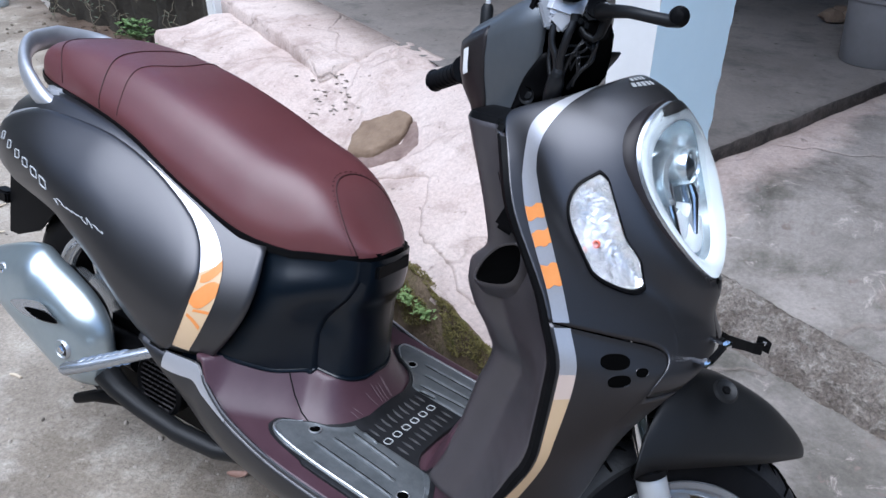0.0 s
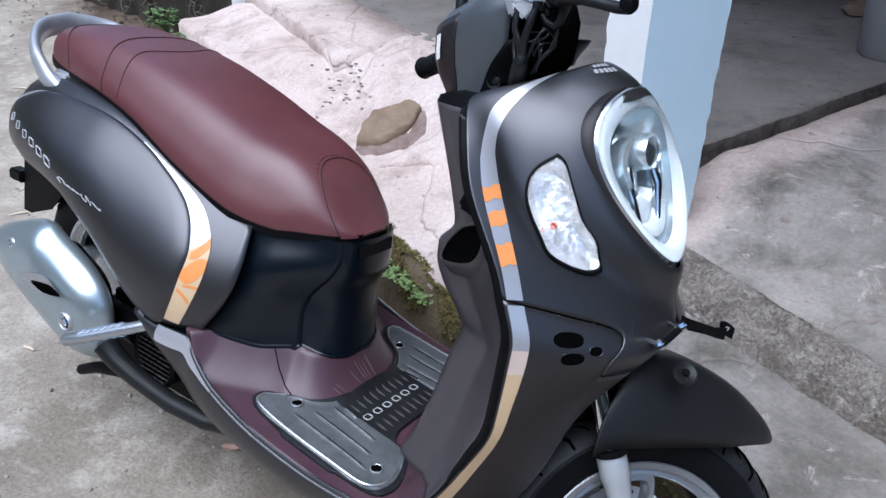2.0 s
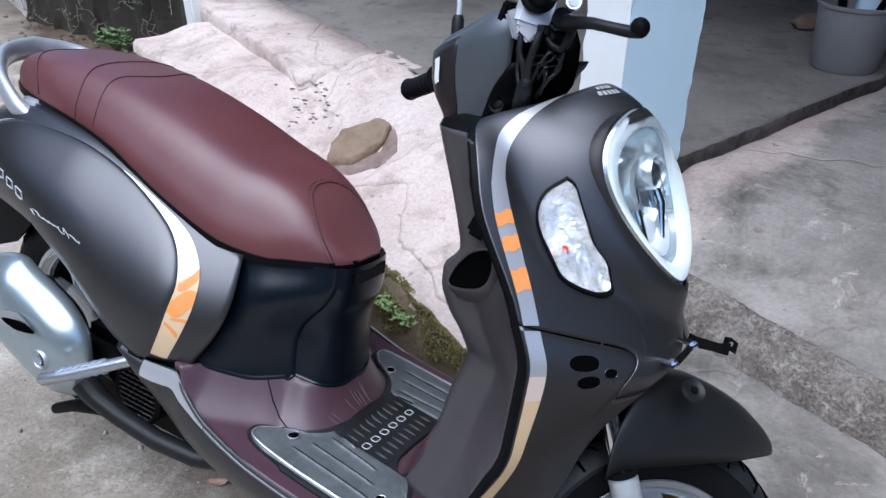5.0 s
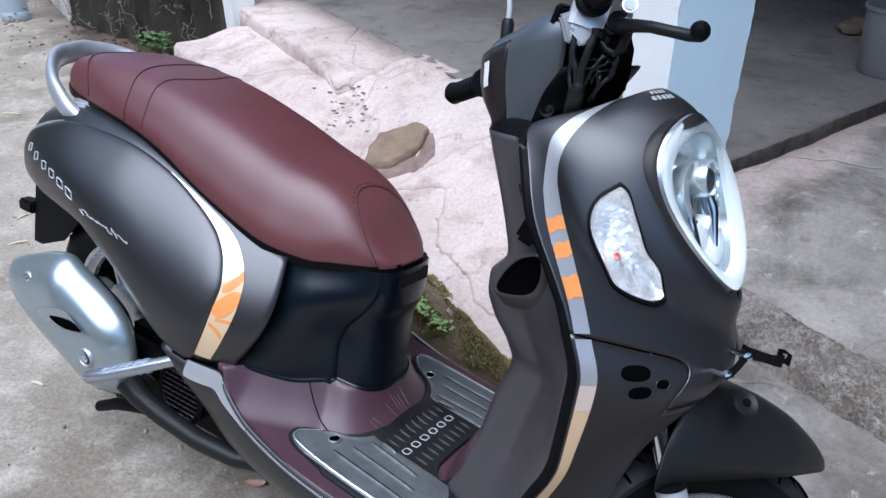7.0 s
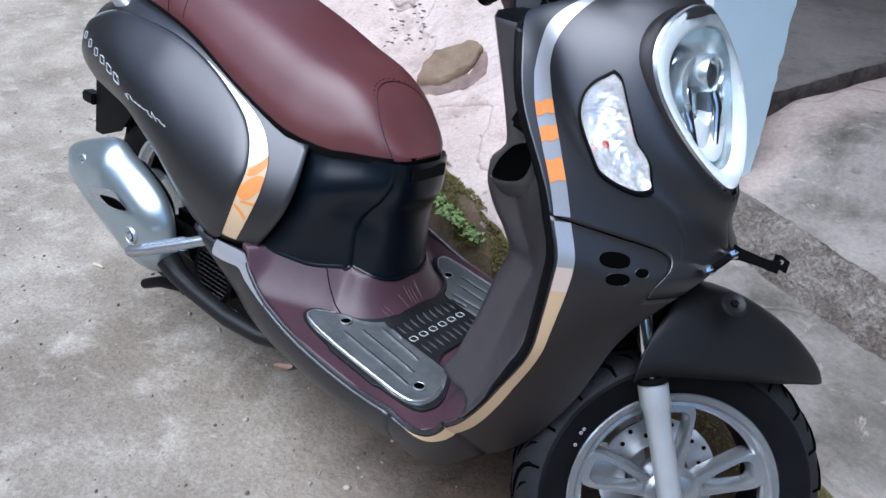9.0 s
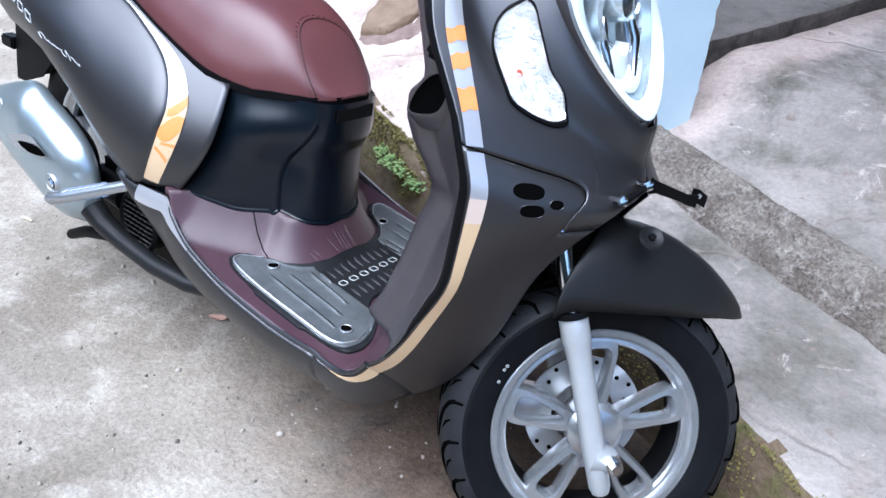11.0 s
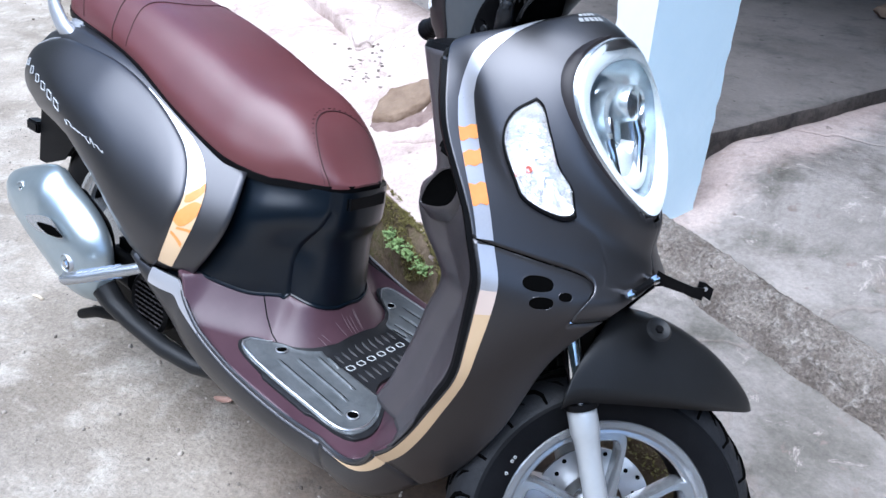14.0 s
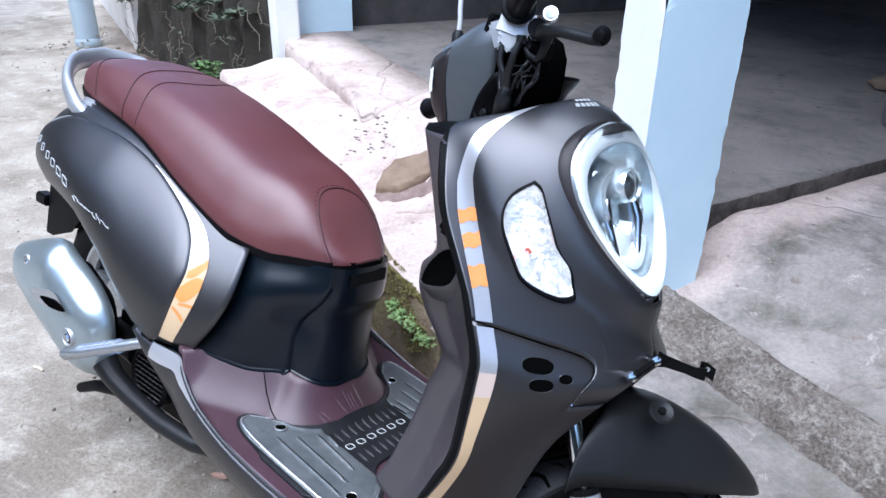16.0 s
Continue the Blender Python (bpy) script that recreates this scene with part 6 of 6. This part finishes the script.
part("flange", tube([ga - gd * 0.012, ga - gd * 0.004, ga, ga + gd * 0.003, ga + gd * 0.004, ga + gd * 0.09], [0.019, 0.0215, 0.0222, 0.021, 0.0165, 0.016], 28), RUBBER, HB, "black rubber grip with a round flange")
part("mirror_boss", tube([(0.322, -0.078, 1.003), (0.326, -0.086, 1.006)], 0.0092, 20), CHROME_D, HB, "bright mirror boss")
part("mirror_boss_cap", tube([(0.3262, -0.0862, 1.0062), (0.327, -0.088, 1.0066)], 0.0066, 20), FROST, HB)
part("mirror_stem", tube([(0.132, 0.0, 0.94), (0.131, 0.0, 0.985), (0.128, 0.0, 1.0), (0.122, 0.0, 1.06)], [0.0036, 0.0036, 0.0036, 0.0034], 14), CHROME_D, HB, "slim bright mirror stem")
part("mirror_base", tube([(0.133, 0.0, 0.93), (0.1312, 0.0, 0.966), (0.131, 0.0, 0.972)], [0.0088, 0.0088, 0.006], 14), BLACK_PAINT, HB, "black mirror nut")

# lettering on the cowl: two rows of plain bars
for k, (u, n) in enumerate(((0.118, 4), (0.143, 5))):
    for i in range(n):
        v = 0.7 + 0.045 * i - 0.02 * k
        part("mark_bar", patch(cowl_surface, u, u + 0.016, v, v + 0.032, 3, 3, 0.0012), MARK, SC, "pale sticker bar")
# maker's marks on the side covers: bars and a wavy line
for u0, v0 in ((0.262, 0.43), (0.305, 0.49), (0.345, 0.54), (0.376, 0.575), (0.404, 0.598), (0.43, 0.61)):
    ring = [(u0 + 0.0085 * du, v0 + 0.03 * dv) for du, dv in ((-1, -1), (0, -1.1), (1, -0.9), (1, 0.9), (0, 1.1), (-1, 1))]
    pts = [rear_surface(u, v) + 0.0122 * normal_at(rear_surface, u, v) for u, v in ring]
    both("mark_bar", tube(pts + pts[:2], 0.0013, 6), MARK, "pale raised mark")
wave = []
for t in steps(60):
    u, v = 0.46 + 0.15 * t + 0.006 * math.sin(t * 61), 0.64 - 0.13 * t + 0.02 * math.sin(t * 43) * (0.5 + 0.5 * math.cos(t * 9)) * (1 - 0.4 * t)
    wave.append(rear_surface(u, v) + 0.0118 * normal_at(rear_surface, u, v))
both("script_mark", tube(wave, 0.0008, 5), MARK, "thin pale script line")

# -- grab rail --
half = [(-0.655, -0.137, 0.702), (-0.69, -0.14, 0.711), (-0.735, -0.134, 0.738), (-0.79, -0.108, 0.768), (-0.835, -0.062, 0.788), (-0.852, 0.0, 0.797)]
rail = [curve([(i / 5, *p) for i, p in enumerate(half)], t) for t in steps(20)]
rail = rail + [np.array((p[0], -p[1], p[2])) for p in rail[-2::-1]]
rows = []
for i, p in enumerate(rail):
    d = Vector(rail[min(i + 1, len(rail) - 1)]) - Vector(rail[max(i - 1, 0)])
    d.normalize()
    side = d.cross(Vector((0, 0, 1))).normalized()
    upv = side.cross(d)
    e = min(1, 0.45 + 0.12 * min(i, len(rail) - 1 - i))
    rows.append([Vector(p) + side * (0.0115 * math.cos(a)) + upv * (0.021 * e * math.sin(a)) for a in steps(17, 0, 2 * math.pi)[:-1]])
RAIL = part("grab_rail", sheet(rows, True, True), SILVER_D, SC, "silver cast grab rail behind the seat")
for s in (-1, 1):
    part("rail_foot", box(bmesh.new(), (-0.7, s * 0.108 - 0.022, 0.706), (-0.645, s * 0.108 + 0.022, 0.73), None, 0.006), SILVER_D, RAIL)

# -- muffler --
M_OUT = [(-0.822, 0.376), (-0.796, 0.399), (-0.649, 0.448), (-0.589, 0.432), (-0.495, 0.392), (-0.448, 0.339), (-0.442, 0.257), (-0.453, 0.227), (-0.475, 0.212), (-0.521, 0.209), (-0.622, 0.247), (-0.727, 0.291), (-0.811, 0.341)]
MC = Vector((-0.604, 0, 0.321))


def loop(points, n):
    """A smooth closed line through points (x, z)."""
    k = len(points)
    out = []
    for t in steps(n + 1, 0, k)[:-1]:
        i, f = int(t), t - int(t)
        a, b, c, d = (Vector((points[(i + q) % k][0], 0, points[(i + q) % k][1])) for q in (-1, 0, 1, 2))
        out.append(0.5 * (2 * b + (c - a) * f + (2 * a - 5 * b + 4 * c - d) * f * f + (3 * b - a - 3 * c + d) * f ** 3))
    return out


edge = loop(M_OUT, 64)
rows = [[MC + (p - MC) * k + Vector((0, y, 0)) for p in edge] for k, y in ((0.9, -0.178), (0.97, -0.18), (1.0, -0.186), (1.0, -0.193), (0.975, -0.203), (0.92, -0.215), (0.84, -0.226), (0.74, -0.2345), (0.6, -0.2405), (0.4, -0.2455), (0.2, -0.2475), (0.0, -0.248))]
MUF = part("muffler", sheet(rows, True), MUFFLER, SC, "silver muffler guard with a slot")
part("muffler_body", sheet([[MC + (p - MC) * k + Vector((0, y, 0)) for p in edge] for k, y in ((0.0, -0.13), (0.4, -0.13), (0.6, -0.145), (0.66, -0.16), (0.7, -0.195), (0.0, -0.195))], True), BLACK, MUF, "black muffler behind its guard")
for x, y, z in ((-0.699, -0.232, 0.385), (-0.513, -0.2405, 0.294)):
    seat_m = Matrix.Translation((x, y, z))
    part("bolt_seat", revolve([(0.0195, 0.008), (0.019, -0.002), (0.017, -0.004), (0.015, 0.0005)], 24, seat_m), SILVER_D, MUF)
    part("bolt_cup", revolve([(0.0152, 0.0006), (0.012, -0.0012), (0.0, -0.0012)], 24, seat_m), BODY_K, MUF, "dark cup round the bolt")
    part("bolt", revolve([(0.0, -0.006), (0.006, -0.006), (0.008, -0.004), (0.0085, 0.003)], 6, seat_m), CHROME, MUF, "bright bolt")
slot = part("slot_rim", sheet([[p + Vector((0, -0.249, 0)) for p in loop([(-0.657, 0.344), (-0.616, 0.362), (-0.561, 0.374), (-0.532, 0.365), (-0.508, 0.349), (-0.568, 0.336), (-0.622, 0.331)], 40)], [Vector((-0.581, -0.25, 0.352))] * 40], True), SILVER, MUF, "bright recessed slot")
# shade in the slot, laid on as a black sheet
part("slot_shade", sheet([[p + Vector((0, -0.2505, 0)) for p in loop([(-0.608, 0.348), (-0.564, 0.359), (-0.533, 0.361), (-0.508, 0.351), (-0.567, 0.339)], 30)], [Vector((-0.556, -0.2512, 0.352))] * 30], True), VOID, slot)
part("exhaust_pipe", tube([(-0.45, -0.2, 0.255), (-0.42, -0.195, 0.23), (-0.363, -0.19, 0.212), (-0.273, -0.185, 0.198), (-0.188, -0.175, 0.196), (-0.1, -0.14, 0.2)], [0.024, 0.021, 0.019, 0.018, 0.017, 0.016], 16), BLACK_PAINT, SC, "black exhaust pipe")
# engine side
ENG = part("engine_case", box(bmesh.new(), (-0.6, -0.13, 0.14), (-0.2, 0.15, 0.3), None, 0.03), BLACK, SC, "black engine case")
part("swing_arm", tube([(-0.68, -0.12, 0.25), (-0.55, -0.135, 0.27), (-0.42, -0.14, 0.27)], [0.02, 0.028, 0.03], 12), BLACK, ENG)
cm = Matrix.Translation((-0.335, -0.165, 0.262)) @ Matrix.Diagonal((0.75, 1, 0.8, 1))
part("radiator_cover", revolve([(0.075, 0.02), (0.078, -0.01), (0.07, -0.016), (0.062, -0.01)], 40, cm), BLACK, ENG, "round black radiator cover")
# a black disc paints the shade behind the grille
part("cover_shade", revolve([(0.0, -0.004), (0.066, -0.004)], 32, cm), VOID, ENG)
for i in range(9):
    z = -0.052 + 0.013 * i
    w = math.sqrt(max(0, 0.064**2 - z * z))
    part("grille_bar", tube([cm @ Vector((x, -0.011 - 0.002 * math.sin(x * 300 + i * math.pi), z + 0.0035 * math.sin(x * 300 + i * math.pi))) for x in steps(14, -w, w)], 0.0016, 5), BODY_K, ENG, "grille wire")
PEG = part("foot_peg", tube([(-0.292, -0.2, 0.362), (-0.315, -0.215, 0.352), (-0.36, -0.238, 0.332), (-0.41, -0.262, 0.31), (-0.445, -0.278, 0.297), (-0.452, -0.281, 0.295)], [0.012, 0.0105, 0.011, 0.0115, 0.0125, 0.008], 12), SILVER, SC, "folded silver passenger foot peg")
for i in range(6):
    q = 0.25 + 0.1 * i
    p = Vector((-0.315, -0.215, 0.352)).lerp(Vector((-0.445, -0.278, 0.297)), q)
    part("peg_ridge", tube([p + Vector((0.002, -0.001, 0.001)), p - Vector((0.002, -0.001, 0.001))], 0.0135, 12), SILVER, PEG)
part("peg_mount", box(bmesh.new(), (-0.31, -0.215, 0.335), (-0.265, -0.185, 0.385), None, 0.006), BLACK, PEG, "black peg mount")
part("centre_stand", tube([(-0.37, -0.17, 0.205), (-0.43, -0.185, 0.2), (-0.5, -0.19, 0.178), (-0.555, -0.192, 0.15)], [0.014, 0.014, 0.012, 0.011], 10), BLACK, SC, "black folded centre stand")
side = part("side_stand", tube([(-0.15, 0.13, 0.17), (-0.13, 0.2, 0.09), (-0.12, 0.255, 0.037)], [0.012, 0.011, 0.011], 10), BLACK, SC, "black side stand")
part("stand_foot", box(bmesh.new(), (-0.16, 0.235, 0.024), (-0.09, 0.285, 0.036), None, 0.004), BLACK, side)
# rear mudguard
side = [(-0.75, 0.55), (-0.9, 0.55), (-0.938, 0.5), (-0.962, 0.358), (-0.93, 0.358), (-0.845, 0.39), (-0.755, 0.475)]
bm = bmesh.new()
for y in (-0.076, 0.072):
    sheet([[(x, y, z) for x, z in side], [(x, y + 0.004, z) for x, z in side]], True, True, bm)
GUARD = part("rear_mudguard", bm, BLACK, SC, "black rear mudguard")
part("guard_back", sheet([[(x, y, z) for y in steps(5, -0.074, 0.074)] for x, z in ((-0.9, 0.55), (-0.936, 0.5), (-0.96, 0.36))]), BLACK, GUARD, thick=0.004)
# a black sheet paints the shade under the mudguard
part("guard_shade", sheet([[(x, y, z) for y in steps(5, -0.07, 0.07)] for x, z in ((-0.77, 0.5), (-0.86, 0.45), (-0.94, 0.42))]), VOID, GUARD)
part("plate_holder", box(bmesh.new(), (-1.0, -0.085, 0.425), (-0.95, -0.055, 0.452), None, 0.004), BLACK, GUARD)
part("wheel_arch", sheet([[Vector((-0.69 + 0.285 * math.cos(a), y, 0.25 + 0.285 * math.sin(a))) for y in steps(5, -0.02, 0.075)] for a in steps(20, radians(60), radians(140))]), BLACK, SC, "black inner wheel arch", thick=0.004)
# black fillers added to keep the inside of the body dark
part("body_core", box(bmesh.new(), (-0.75, -0.1, 0.52), (-0.2, 0.1, 0.66), None, 0.03), VOID, SC)
part("front_core", box(bmesh.new(), (0.27, -0.1, 0.45), (0.4, 0.1, 0.8), None, 0.03), VOID, SC)
part("horn", tube([(0.43, -0.02, 0.5), (0.46, -0.02, 0.5)], 0.035, 20), BLACK, SC, "black horn behind the fork")
